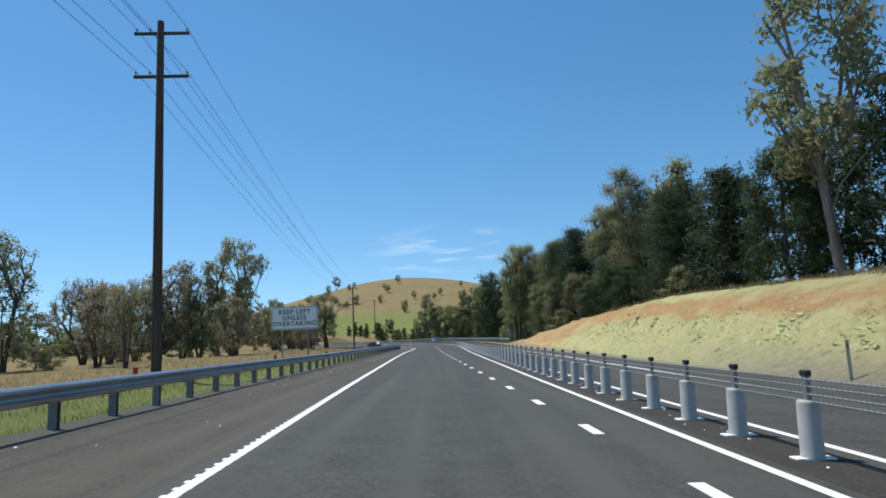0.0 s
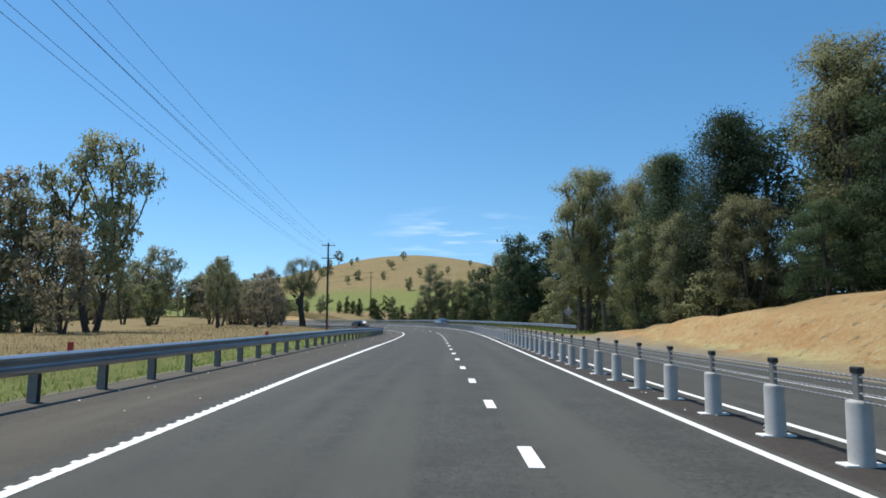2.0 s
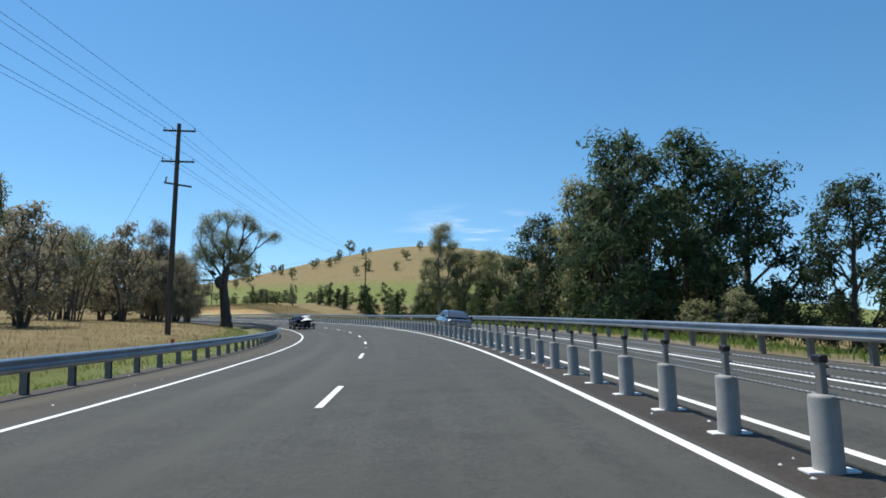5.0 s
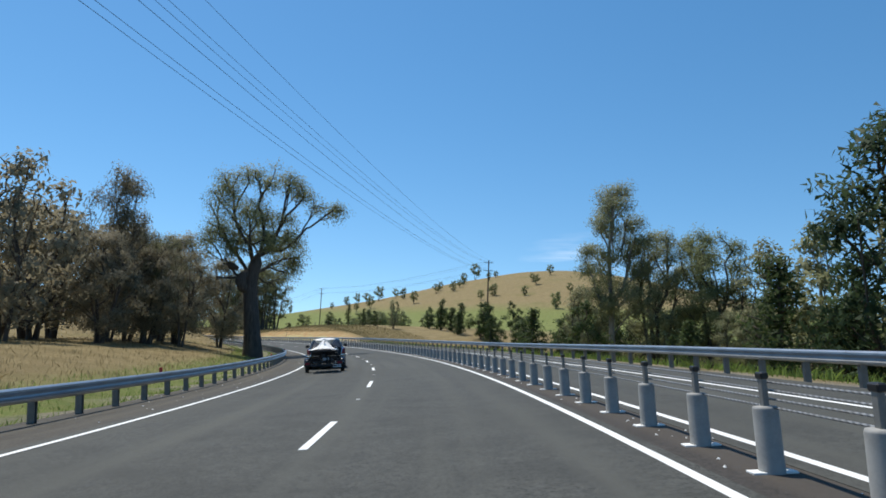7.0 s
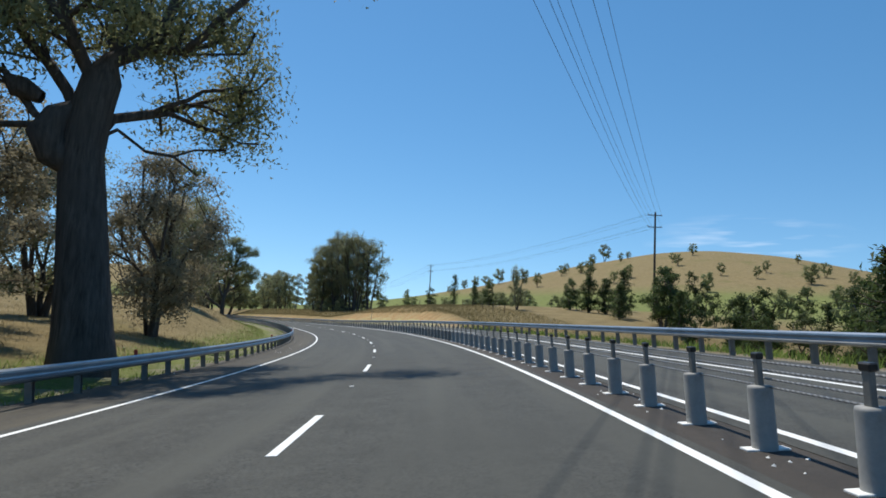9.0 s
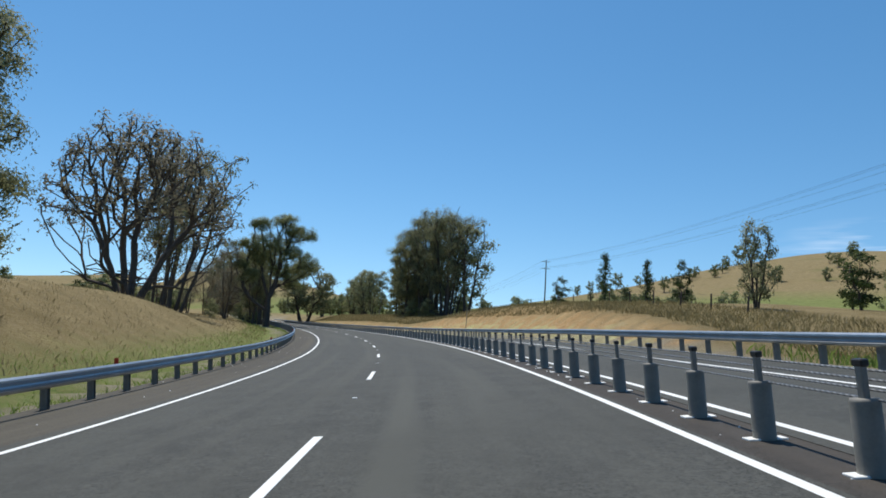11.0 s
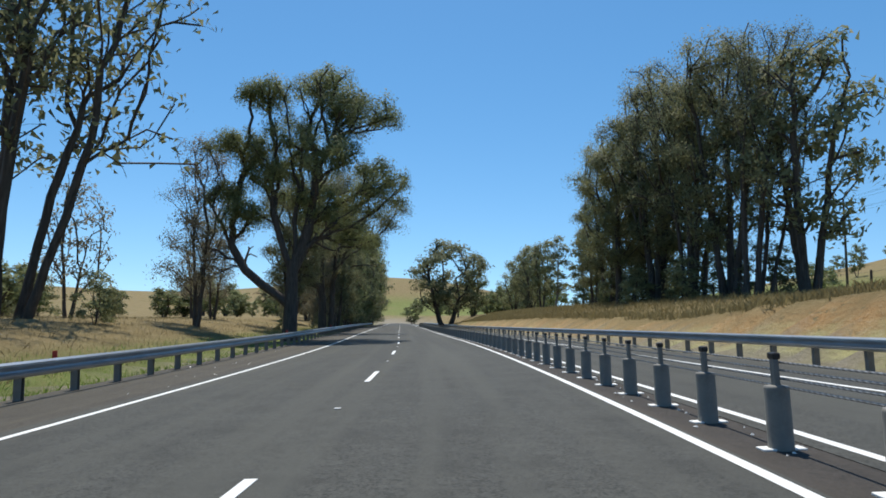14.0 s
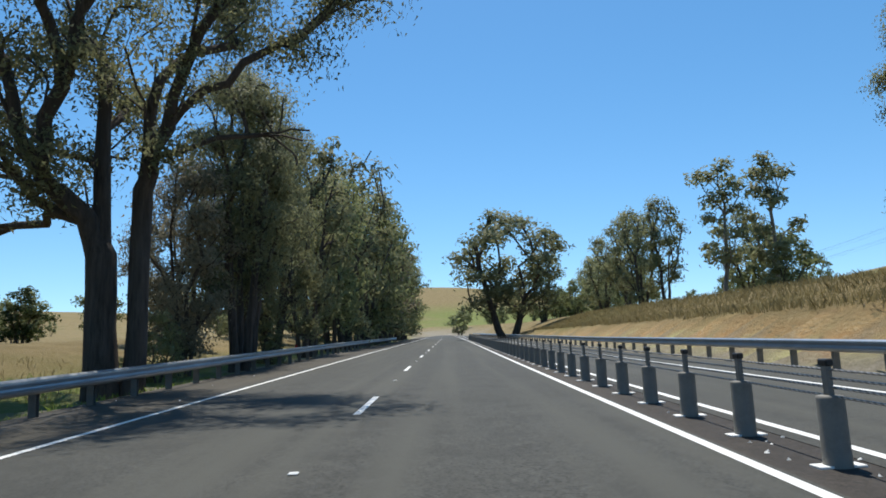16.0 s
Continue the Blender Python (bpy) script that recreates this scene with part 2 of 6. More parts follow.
M = {
    "ground": ground_mat(),
    "asphalt": asphalt_mat("asphalt", (0.0485, 0.0490, 0.0425), (0.057, 0.057, 0.048)),
    "shoulder": asphalt_mat("shoulder_seal", (0.053, 0.047, 0.036), (0.068, 0.060, 0.044)),
    "median": asphalt_mat("median_seal", (0.036, 0.031, 0.026), (0.050, 0.042, 0.033)),
    "line": plain("road_paint", (0.78, 0.78, 0.74), 0.6, vary=0.12, scale=2.0, fine=40.0, bumpy=0.2),
    "galv": plain("galvanised_steel", (0.37, 0.395, 0.42), 0.36, 0.85, vary=0.2, scale=1.2, fine=25.0, bumpy=0.04),
    "galv_post": plain("weathered_steel_post", (0.21, 0.205, 0.19), 0.6, 0.35, vary=0.25, scale=4.0),
    "sleeve_dull": plain("dull_grey_plastic_sleeve", (0.30, 0.295, 0.275), 0.65, vary=0.2, scale=2.5, fine=30.0, bumpy=0.05),
    "sleeve_dark": plain("dark_grey_plastic_sleeve", (0.20, 0.19, 0.165), 0.65, vary=0.22, scale=2.5, fine=30.0, bumpy=0.05),
    "sleeve": plain("grey_white_plastic_sleeve", (0.40, 0.395, 0.37), 0.6, vary=0.18, scale=2.5, fine=30.0, bumpy=0.05),
    "black": plain("black_plastic", (0.012, 0.012, 0.012), 0.45, vary=0.2, bumpy=0.0),
    "wire": rope_mat(),
    "cable": plain("power_cable", (0.04, 0.04, 0.045), 0.6, 0.2, vary=0.1, bumpy=0.0),
    "timber": bark_mat("weathered_pole_timber", (0.055, 0.042, 0.032), (0.13, 0.10, 0.08), (6.0, 6.0, 0.15)),
    "bark_gum": bark_mat("gum_bark", (0.055, 0.042, 0.034), (0.17, 0.14, 0.115)),
    "bark_pale": bark_mat("pale_gum_bark", (0.14, 0.115, 0.09), (0.36, 0.32, 0.27)),
    "bark_dark": bark_mat("dark_ironbark", (0.052, 0.043, 0.036), (0.150, 0.124, 0.104)),
    "bark_old": bark_mat("old_gum_bark", (0.050, 0.040, 0.033), (0.150, 0.125, 0.106)),
    "cut_rock": plain("pale_cutting_rock", (0.31, 0.31, 0.15), 0.95, vary=0.5, scale=1.2, fine=14.0, bumpy=0.6, spec=0.1),
    "leaf_gum": leaf_mat("gum_leaves", (0.117, 0.129, 0.061), (0.345, 0.345, 0.184)),
    "leaf_olive": leaf_mat("olive_gum_leaves", (0.120, 0.132, 0.060), (0.342, 0.342, 0.168)),
    "leaf_dark": leaf_mat("dark_gum_leaves", (0.100, 0.120, 0.051), (0.299, 0.317, 0.146)),
    "leaf_brown": leaf_mat("dry_brown_leaves", (0.143, 0.128, 0.085), (0.336, 0.297, 0.196)),
    "leaf_pine": leaf_mat("pine_needles", (0.030, 0.052, 0.026), (0.085, 0.125, 0.058), 0.15),
    "leaf_young": leaf_mat("young_tree_leaves", (0.030, 0.050, 0.016), (0.085, 0.115, 0.04)),
    "grass_dry": leaf_mat("dry_grass_blades", (0.20, 0.16, 0.085), (0.33, 0.27, 0.145), 0.05),
    "grass_bank": leaf_mat("brown_bank_grass_blades", (0.165, 0.14, 0.065), (0.29, 0.24, 0.12), 0.05),
    "grass_green": leaf_mat("green_grass_blades", (0.10, 0.16, 0.03), (0.25, 0.33, 0.085), 0.1),
}

# ---- plan of the road: one reference line (the right edge line), u metres to its right ----
START = (3.235, 0.10)
BEND = [(-400, 1.8), (0, 1.46), (40, 1.09), (80, 0.37), (105, 0.93), (120, 2.65), (135, 4.76), (150, 7.6), (170, 12.04), (195, 17.3), (220, 22.49),
        (245, 27.77), (270, 32.47), (295, 37.09), (320, 42.16), (345, 46.34), (370, 50.17), (400, 52.81), (440, 52.34), (620, 53.0), (760, 62), (1100, 62)]
BANK = [(-400, -0.8), (0, -1.6), (20, -1.3), (38, -0.67), (90, -0.55), (152, 3.1), (177, 4.2), (202, 4.9), (227, 4.9), (289, 6.1), (314, 5.7), (339, 4.2), (365, 2.4), (404, 1.2), (450, 0.0), (1100, 0.0)]
PIVOT = -2.7
S0, S1, DS = -300.0, 1000.0, 2.0
SS = np.arange(S0, S1 + DS, DS)
HH = np.radians(np.interp(SS, *zip(*BEND)))
i0 = int(round(-S0 / DS))
HM = (HH[:-1] + HH[1:]) / 2
RX = np.concatenate([[0], np.cumsum(-np.sin(HM) * DS)])
RY = np.concatenate([[0], np.cumsum(np.cos(HM) * DS)])
RX, RY = RX - RX[i0] + START[0], RY - RY[i0] + START[1]
BB = np.tan(np.radians(np.interp(SS, *zip(*BANK))))


def at(s, u, z=0.0):
    """A place on the road: s metres along, u metres right of the edge line, z above the seal."""
    h = np.interp(s, SS, HH)
    return Vector((np.interp(s, SS, RX) + u * math.cos(h), np.interp(s, SS, RY) + u * math.sin(h), z + (u - PIVOT) * np.interp(s, SS, BB)))


def heading(s):
    return float(np.interp(s, SS, HH))


def road_pose(s, u, z=0.0, turn=0.0):
    """A pose on the road whose y runs along it and whose x follows the crossfall."""
    return Matrix.Translation(at(s, u, z)) @ Matrix.Rotation(heading(s) + radians(turn), 4, "Z") @ Matrix.Rotation(-math.atan(np.interp(s, SS, BB)), 4, "Y")


def nearest(x, y):
    """s and u of places in the world, for arrays."""
    s, u = np.empty(len(x)), np.empty(len(x))
    for k in range(0, len(x), 4000):
        dx, dy = x[k:k + 4000, None] - RX[None], y[k:k + 4000, None] - RY[None]
        j = np.argmin(dx * dx + dy * dy, axis=1)
        r = np.arange(len(j))
        dx, dy, h = dx[r, j], dy[r, j], HH[j]
        s[k:k + 4000] = SS[j] + (-dx * np.sin(h) + dy * np.cos(h))
        u[k:k + 4000] = dx * np.cos(h) + dy * np.sin(h)
    return s, u


def lane_d(s):
    return np.interp(s, [-20, 8, 44, 68, 92, 150, 200, 300, 420], [-0.5, -1.08, -2.08, -2.80, -3.36, -4.31, -4.15, -4.32, -4.25])


def lane_l(s):
    return np.interp(s, [-20, 8, 44, 68, 92, 150, 200, 300, 420], [-5.3, -5.71, -6.35, -6.78, -6.93, -8.22, -8.45, -8.14, -8.2])


RAIL_R = 6.9


def rail_l(s):
    return np.interp(s, [70, 150], [-9.5, -10.5])


def smooth(v, lo, hi):
    t = np.clip((v - lo) / (hi - lo), 0, 1)
    return t * t * (3 - 2 * t)


def waves(x, y, k, seed):
    return (np.sin(x * k + seed) * np.cos(y * k * 1.3 + seed * 2.1) + 0.5 * np.sin(x * k * 2.3 - y * k * 1.7 + seed * 3.3) + 0.3 * np.sin(x * k * 4.1 + y * k * 5.3 + seed)) / 1.8


CUT = [(-60, 2.9), (22, 3.1), (45, 3.6), (62, 3.2), (80, 2.2), (95, 1.0), (107, 0.0), (296, 0.0), (312, 1.8), (330, 3.2), (348, 3.4), (362, 3.1), (374, 2.0), (386, 1.3), (400, 1.5), (420, 1.7), (440, 1.6), (480, 1.3), (520, 0.8), (600, 0.0)]


def land(x, y, su=None):
    """Height of the natural ground, and its masks of soil, green grass and gravel."""
    s, u = su if su is not None else nearest(x, y)
    bank = np.interp(s, SS, BB)
    left, right = np.clip(-(u - rail_l(s)) - 0.8, 0, None), np.clip(u - 7.2, 0, None)
    seal = (np.clip(u, rail_l(s) - 0.8, 7.2) - PIVOT) * bank - 0.07
    # far country: a broad hill ahead, its shoulder, and lower rises round
    hill = 87 * np.exp(-(((x + 50) / 230) ** 2 + ((y - 1040) / 330) ** 2))
    hill += 21 * np.exp(-(((x + 330) / 260) ** 2 + ((y - 960) / 260) ** 2))
    hill += 16 * np.exp(-(((x - 150) / 240) ** 2 + ((y - 820) / 240) ** 2))
    hill += 75 * np.exp(-(((x + 980) / 230) ** 2 + ((y - 1010) / 330) ** 2))
    hill += 46 * np.exp(-(((x + 1300) / 500) ** 2 + ((y - 380) / 300) ** 2))
    hill += 40 * smooth(np.hypot(x + 60, y - 250), 1300, 2600)
    nat = hill + 0.5 * waves(x, y, 0.03, 1.0) * smooth(np.abs(u), 15, 60) + 1.2 * waves(x, y, 0.009, 4.0) * smooth(np.abs(u), 60, 200)
    nat = nat - 1.6 * smooth(u, 8, 16) * smooth(s, 108, 130) * (1 - smooth(s, 285, 305)) * (1 - smooth(u, 60, 160))
    lm = 2.0 * smooth(s, 268, 300) * (1 - smooth(s, 330, 352)) * smooth(left, 1.5, 9) * (1 - 0.6 * smooth(left, 25, 60))
    z = np.where(left > 0, seal + (nat + lm - seal) * smooth(left, 0.5, 14), seal)
    z = z - 0.25 * np.exp(-((left - 1.5) / 1.2) ** 2) * (left > 0)
    cut = np.interp(s, *zip(*CUT))
    face = cut * smooth(right, 0.2, 0.8 + 1.5 * np.maximum(cut, 0.4))
    rough = (0.16 * waves(x, y, 0.9, 2.0) + 0.10 * waves(x, y, 2.1, 5.0)) * smooth(face, 0.1, 0.6) * (1 - smooth(right, 6, 10))
    slope = face + rough + 0.05 * np.clip(right - 6, 0, 18) * (cut > 0.3) * (1 - smooth(s, 395, 425))
    z = np.where(u > 7.2, seal + (nat - seal) * smooth(right, 1.0, 12) + slope, z)
    over = smooth(cut, 0.3, 0.9)
    soil = over * smooth(right, 0.0, 0.5) * (1 - np.where(s > 200, smooth(right, 0.55 + (0.85 + 0.22 * (1 - smooth(s, 362, 385))) * cut, 0.9 + (0.95 + 0.25 * (1 - smooth(s, 362, 385))) * cut), smooth(right, 0.6 + 1.45 * cut, 1.6 + 1.6 * cut)))
    green = np.where(u < 0, smooth(left, 0.0, 0.8) * (1 - smooth(left, 2.5, 6)) * 0.9, 0.0)
    green = np.maximum(green, 0.85 * smooth(y, 330, 400) * (1 - smooth(hill, 24, 34)) * smooth(right, 14, 30) * smooth(s, 120, 200))
    green = np.maximum(green, 0.5 * smooth(right, 0.5, 3) * smooth(s, 112, 130) * (1 - smooth(s, 280, 300)) * (1 - smooth(right, 10, 30)))
    rel = face / np.maximum(cut, 0.1)
    crest = 0.6 * smooth(s, 46, 74) * (s < 200) + np.where(s > 200, 0.35 + 0.6 * smooth(rel, 0.25, 0.55), 0.8 * smooth(rel, 0.42, 0.64) * (1 - 0.65 * smooth(rel, 0.84, 0.96)))
    gravel = np.where(u < 0, (1 - smooth(left, 0.1, 0.9)), (1 - smooth(right, 0.1, 0.8)))
    return z, soil, green, gravel, crest


def land_z(x, y):
    return float(land(np.array([float(x)]), np.array([float(y)]))[0][0])


def raw_mesh(name, verts, faces, mats, smooth_it=False):
    me = bpy.data.meshes.new(name)
    me.from_pydata(verts, [], faces)
    for m in mats if isinstance(mats, (list, tuple)) else [mats]:
        me.materials.append(m)
    if smooth_it:
        me.shade_smooth()
    me.update()
    return me


def part(name, me, material, parent=None, label=""):
    """Link a mesh or bmesh as ONE mesh object under a thing."""
    if isinstance(me, bmesh.types.BMesh):
        data = bpy.data.meshes.new(name)
        me.to_mesh(data)
        me.free()
        me = data
    if material is not None and not me.materials:
        me.materials.append(material)
    ob = new(name, me)
    if parent is not None:
        ob.parent = parent
    if label:
        ob["label"] = label
    return ob


def build_ground():
    def axis(lo, hi, step, far_lo, far_hi):
        core = np.arange(lo, hi + step, step)
        out, d = [hi], step
        while out[-1] < far_hi:
            d *= 1.13
            out.append(out[-1] + d)
        inn, d = [lo], step
        while inn[-1] > far_lo:
            d *= 1.13
            inn.append(inn[-1] - d)
        return np.concatenate([inn[:0:-1], core, out[1:]])
    xs, ys = axis(-260, 50, 1.7, -4200, 4200), axis(-20, 460, 1.7, -4200, 4200)
    X, Y = np.meshgrid(xs, ys)
    X, Y = X.ravel(), Y.ravel()
    z, soil, green, gravel, crest = land(X, Y)
    nx, ny = len(xs), len(ys)
    idx = np.arange(nx * ny).reshape(ny, nx)
    quads = np.stack([idx[:-1, :-1], idx[:-1, 1:], idx[1:, 1:], idx[1:, :-1]], -1).reshape(-1, 4)
    me = bpy.data.meshes.new("ground")
    me.vertices.add(nx * ny)
    me.vertices.foreach_set("co", np.column_stack([X, Y, z]).ravel())
    me.loops.add(quads.size)
    me.loops.foreach_set("vertex_index", quads.ravel())
    me.polygons.add(len(quads))
    me.polygons.foreach_set("loop_start", np.arange(0, quads.size, 4))
    me.polygons.foreach_set("loop_total", np.full(len(quads), 4))
    for name, v in (("soil", soil), ("green", green), ("gravel", gravel), ("crest", crest)):
        me.attributes.new(name, "FLOAT", "POINT").data.foreach_set("value", v.astype(np.float32))
    me.update(calc_edges=True)
    me.shade_smooth()
    me.materials.append(M["ground"])
    tagged(new("ground", me), "dry yellow grass paddocks with hills and raw road cuttings", "ground", kind="structure")


build_ground()


def strip(name, s_from, s_to, u_l, u_r, z, mat, step=2.0, thick=0.0):
    """A ribbon along the road between two offsets (numbers or functions of s), with a skirt of the given thickness."""
    ss = np.arange(s_from, s_to + step * 0.5, step)
    fl = u_l if callable(u_l) else (lambda s: u_l)
    fr = u_r if callable(u_r) else (lambda s: u_r)
    v, f = [], []
    for s in ss:
        a, b = float(fl(s)), float(fr(s))
        v += [at(s, a, z - thick), at(s, a, z), at(s, b, z), at(s, b, z - thick)]
    for k in range(len(ss) - 1):
        o = 4 * k
        f.append((o + 1, o + 2, o + 6, o + 5))
        if thick:
            f += [(o, o + 1, o + 5, o + 4), (o + 2, o + 3, o + 7, o + 6)]
    me = raw_mesh(name, v, f, mat)
    for nm, vals in (("along", [s for s in ss for _ in range(4)]), ("across", [x for s in ss for x in (fl(s), fl(s), fr(s), fr(s))])):
        me.attributes.new(nm, "FLOAT", "POINT").data.foreach_set("value", np.array(vals, dtype=np.float32))
    return me


FAR = 900.0
road = tagged(new("road", strip("road", -250, FAR, lambda s: lane_l(s) - 0.35, 0.12, 0.0, M["asphalt"], thick=0.3)), "dark grey asphalt carriageway with two lanes bending to one side", "road", kind="structure")
shoulder = tagged(new("shoulder", strip("shoulder", -250, FAR, lambda s: rail_l(s) - 0.5, lambda s: lane_l(s) - 0.35, -0.006, M["shoulder"], thick=0.3)), "brownish sealed shoulder beside a steel guardrail", "road shoulder", kind="structure")
median = tagged(new("median", strip("median", -250, FAR, 0.12, 0.95, -0.008, M["median"], thick=0.3)), "narrow dark brown sealed median under a rope barrier", "median", kind="structure")
opposite = tagged(new("opposite_road", strip("opposite_road", -250, FAR, 0.95, 6.6, 0.0, M["asphalt"], thick=0.3)), "dark grey asphalt lane for oncoming traffic", "road", kind="structure")
for nm, f_l, par in (("edge_line", lambda s: lane_l(s), road), ("edge_line", lambda s: float(np.interp(s, [40, 85, 150, 208, 260, 320], [-0.10, -0.02, -0.06, -0.13, -0.06, -0.01])), road), ("edge_line", lambda s: 1.22, opposite), ("edge_line", lambda s: 4.55, opposite)):
    part(nm, strip(nm, -250, FAR, lambda s, g=f_l: g(s) - 0.065, lambda s, g=f_l: g(s) + 0.065, 0.005, M["line"]), None, par)


def dash_mesh(length, width):
    bm = bmesh.new()
    bmesh.ops.create_cube(bm, size=1.0, matrix=Matrix.Translation((0, 0, 0.003)) @ Matrix.Diagonal((width, length, 0.006, 1)))
    me = bpy.data.meshes.new("lane_dash")
    bm.to_mesh(me)
    bm.free()
    me.materials.append(M["line"])
    return me


ribs_v, ribs_f = [], []                 # raised ribs along the edge line
for k in range(300):
    s = -4 + 0.3 * k
    q, o = road_pose(s, float(lane_l(s)) - 0.01, 0.004), len(ribs_v)
    for x, y, z in ((-0.095, -0.04, 0), (0.085, -0.04, 0), (0.085, 0.04, 0), (-0.095, 0.04, 0), (-0.085, -0.02, 0.009), (0.075, -0.02, 0.009), (0.075, 0.02, 0.009), (-0.085, 0.02, 0.009)):
        ribs_v.append(q @ Vector((x, y, z)))
    ribs_f += [tuple(o + i for i in t) for t in ((4, 5, 6, 7), (0, 1, 5, 4), (1, 2, 6, 5), (2, 3, 7, 6), (3, 0, 4, 7))]
part("line_ribs", raw_mesh("line_ribs", ribs_v, ribs_f, M["line"]), None, road)["kind"] = "stuff"
short_dash, long_dash = dash_mesh(1.0, 0.15), dash_mesh(3.0, 0.12)
LANE_S = SS - 2.75 * (HH - HH[i0])      # length run along the lane, which is shorter inside the bend


def lane_s(d):
    return float(np.interp(d, LANE_S, SS))


for k in range(-14, 32):
    s = lane_s(4.0 * k + 1.4)
    part("lane_dash", short_dash, None, road).matrix_basis = road_pose(s, float(lane_d(s)), 0.002)
for k in range(0, 60):
    s = lane_s(138.4 + 12.0 * k)
    part("lane_dash", long_dash, None, road).matrix_basis = road_pose(s, float(lane_d(s)), 0.002)


# ---- barriers ----
def sweep(name, profile, s_from, s_to, u, z0, mat, step=2.0):
    """A profile of (across, up) pairs swept along the road."""
    ss = np.arange(s_from, s_to + 0.01, step)
    fu = u if callable(u) else (lambda s: u)
    v, f, n = [], [], len(profile)
    for s in ss:
        uu = float(fu(s))
        v += [at(s, uu + a, z0 + b) for a, b in profile]
    for k in range(len(ss) - 1):
        for j in range(n):
            a, b = k * n + j, k * n + (j + 1) % n
            f.append((a, b, b + n, a + n))
    me = raw_mesh(name, v, f, mat)
    me.attributes.new("twist", "FLOAT", "POINT").data.foreach_set("value", np.array([s / 0.085 + j / n for s in ss for j in range(n)], dtype=np.float32))
    return me


def w_beam(side):
    """Closed outline of a W-shaped rail; side = +1 when its face looks to +u."""
    face = [(0.0, -0.155), (0.02, -0.15), (0.075, -0.115), (0.08, -0.075), (0.02, -0.035), (0.0, 0.0), (0.02, 0.035), (0.08, 0.075), (0.075, 0.115), (0.02, 0.15), (0.0, 0.155)]
    back = [(a - 0.008, b) for a, b in reversed(face)]
    return [(side * a, b) for a, b in face + back]


def box_mesh(name, sx, sy, z0, z1, mat, bevel=0.0):
    bm = bmesh.new()
    bmesh.ops.create_cube(bm, size=1.0, matrix=Matrix.Translation((0, 0, (z0 + z1) / 2)) @ Matrix.Diagonal((sx, sy, z1 - z0, 1)))
    if bevel:
        bmesh.ops.bevel(bm, geom=bm.edges[:], offset=bevel, segments=1, affect="EDGES")
    me = bpy.data.meshes.new(name)
    bm.to_mesh(me)
    bm.free()
    me.materials.append(mat)
    return me


def tube_mesh(name, rings, mat, sides=12, caps=True, smooth_it=True):
    """A turned shape: rings of (radius, z)."""
    v, f = [], []
    for r, z in rings:
        v += [(r * math.cos(2 * math.pi * k / sides), r * math.sin(2 * math.pi * k / sides), z) for k in range(sides)]
    for j in range(len(rings) - 1):
        for k in range(sides):
            a, b = j * sides + k, j * sides + (k + 1) % sides
            f.append((a, b, b + sides, a + sides))
    if caps:
        f += [tuple(range(sides - 1, -1, -1)), tuple(range((len(rings) - 1) * sides, len(rings) * sides))]
    return raw_mesh(name, v, f, mat, smooth_it)


def c_post(name, mat):
    """A channel-section guardrail post."""
    t, w, d = 0.008, 0.11, 0.15
    o = [(-d / 2, -w / 2), (d / 2, -w / 2), (d / 2, -w / 2 + t), (-d / 2 + t, -w / 2 + t), (-d / 2 + t, w / 2 - t), (d / 2, w / 2 - t), (d / 2, w / 2), (-d / 2, w / 2)]
    v = [(x, y, -0.5) for x, y in o] + [(x, y, 0.74) for x, y in o]
    n = len(o)
    f = [(k, (k + 1) % n, (k + 1) % n + n, k + n) for k in range(n)] + [(8, 9, 10, 11), (11, 12, 15, 8), (12, 13, 14, 15)]
    return raw_mesh(name, v, f, mat)


def guardrail(u, side, s_from, s_to, label, near):
    rail = tagged(new("guardrail"), label, "guardrail")
    part("rail_beam", sweep("rail_beam", w_beam(side), s_from, s_to, u, 0.60, M["galv"]), None, rail)
    fu = u if callable(u) else (lambda s: u)
    post, block = c_post("rail_post", M["galv_post"]), box_mesh("spacer_block", 0.12, 0.1, 0.45, 0.75, M["galv_post"])
    n = 0
    for s in np.arange(s_from + 1, s_to - 1, 2.0):
        if not near[0] <= s <= near[1]:
            continue
        m = road_pose(s, float(fu(s)) - side * 0.16)
        p = part("rail_post", post, None, rail)
        p.matrix_basis = m
        n += 1
    return rail


guardrail(rail_l, 1, -60, 500, "galvanised steel W-beam guardrail on steel posts beside the shoulder", (-30, 470))
guardrail(lambda s: RAIL_R + 2.2 * (1 - smooth(s, 108, 150)), -1, 112, 640, "galvanised steel W-beam guardrail beside the oncoming lane", (100, 600))


def post_places():
    """The barrier's posts: known ones along the road, and even steps of about 1.7 m between them."""
    known = [-14.9, 8.6, 21.7, 34.5, 47.6, 58.8, 71.4, 84.7, 98.9, 159.3, 171.9, 184.7, 197.3, 209.9, 222.3, 235.1, 297.5, 310.1, 322.9, 333.8, 346.7, 360.5, 373.5, 386.5, 399.8, 412.0, 514.6]
    out = []
    for a, b in zip(known, known[1:]):
        n = round((b - a) / 1.7)
        out += [a + (b - a) * k / n for k in range(n)]
    return out


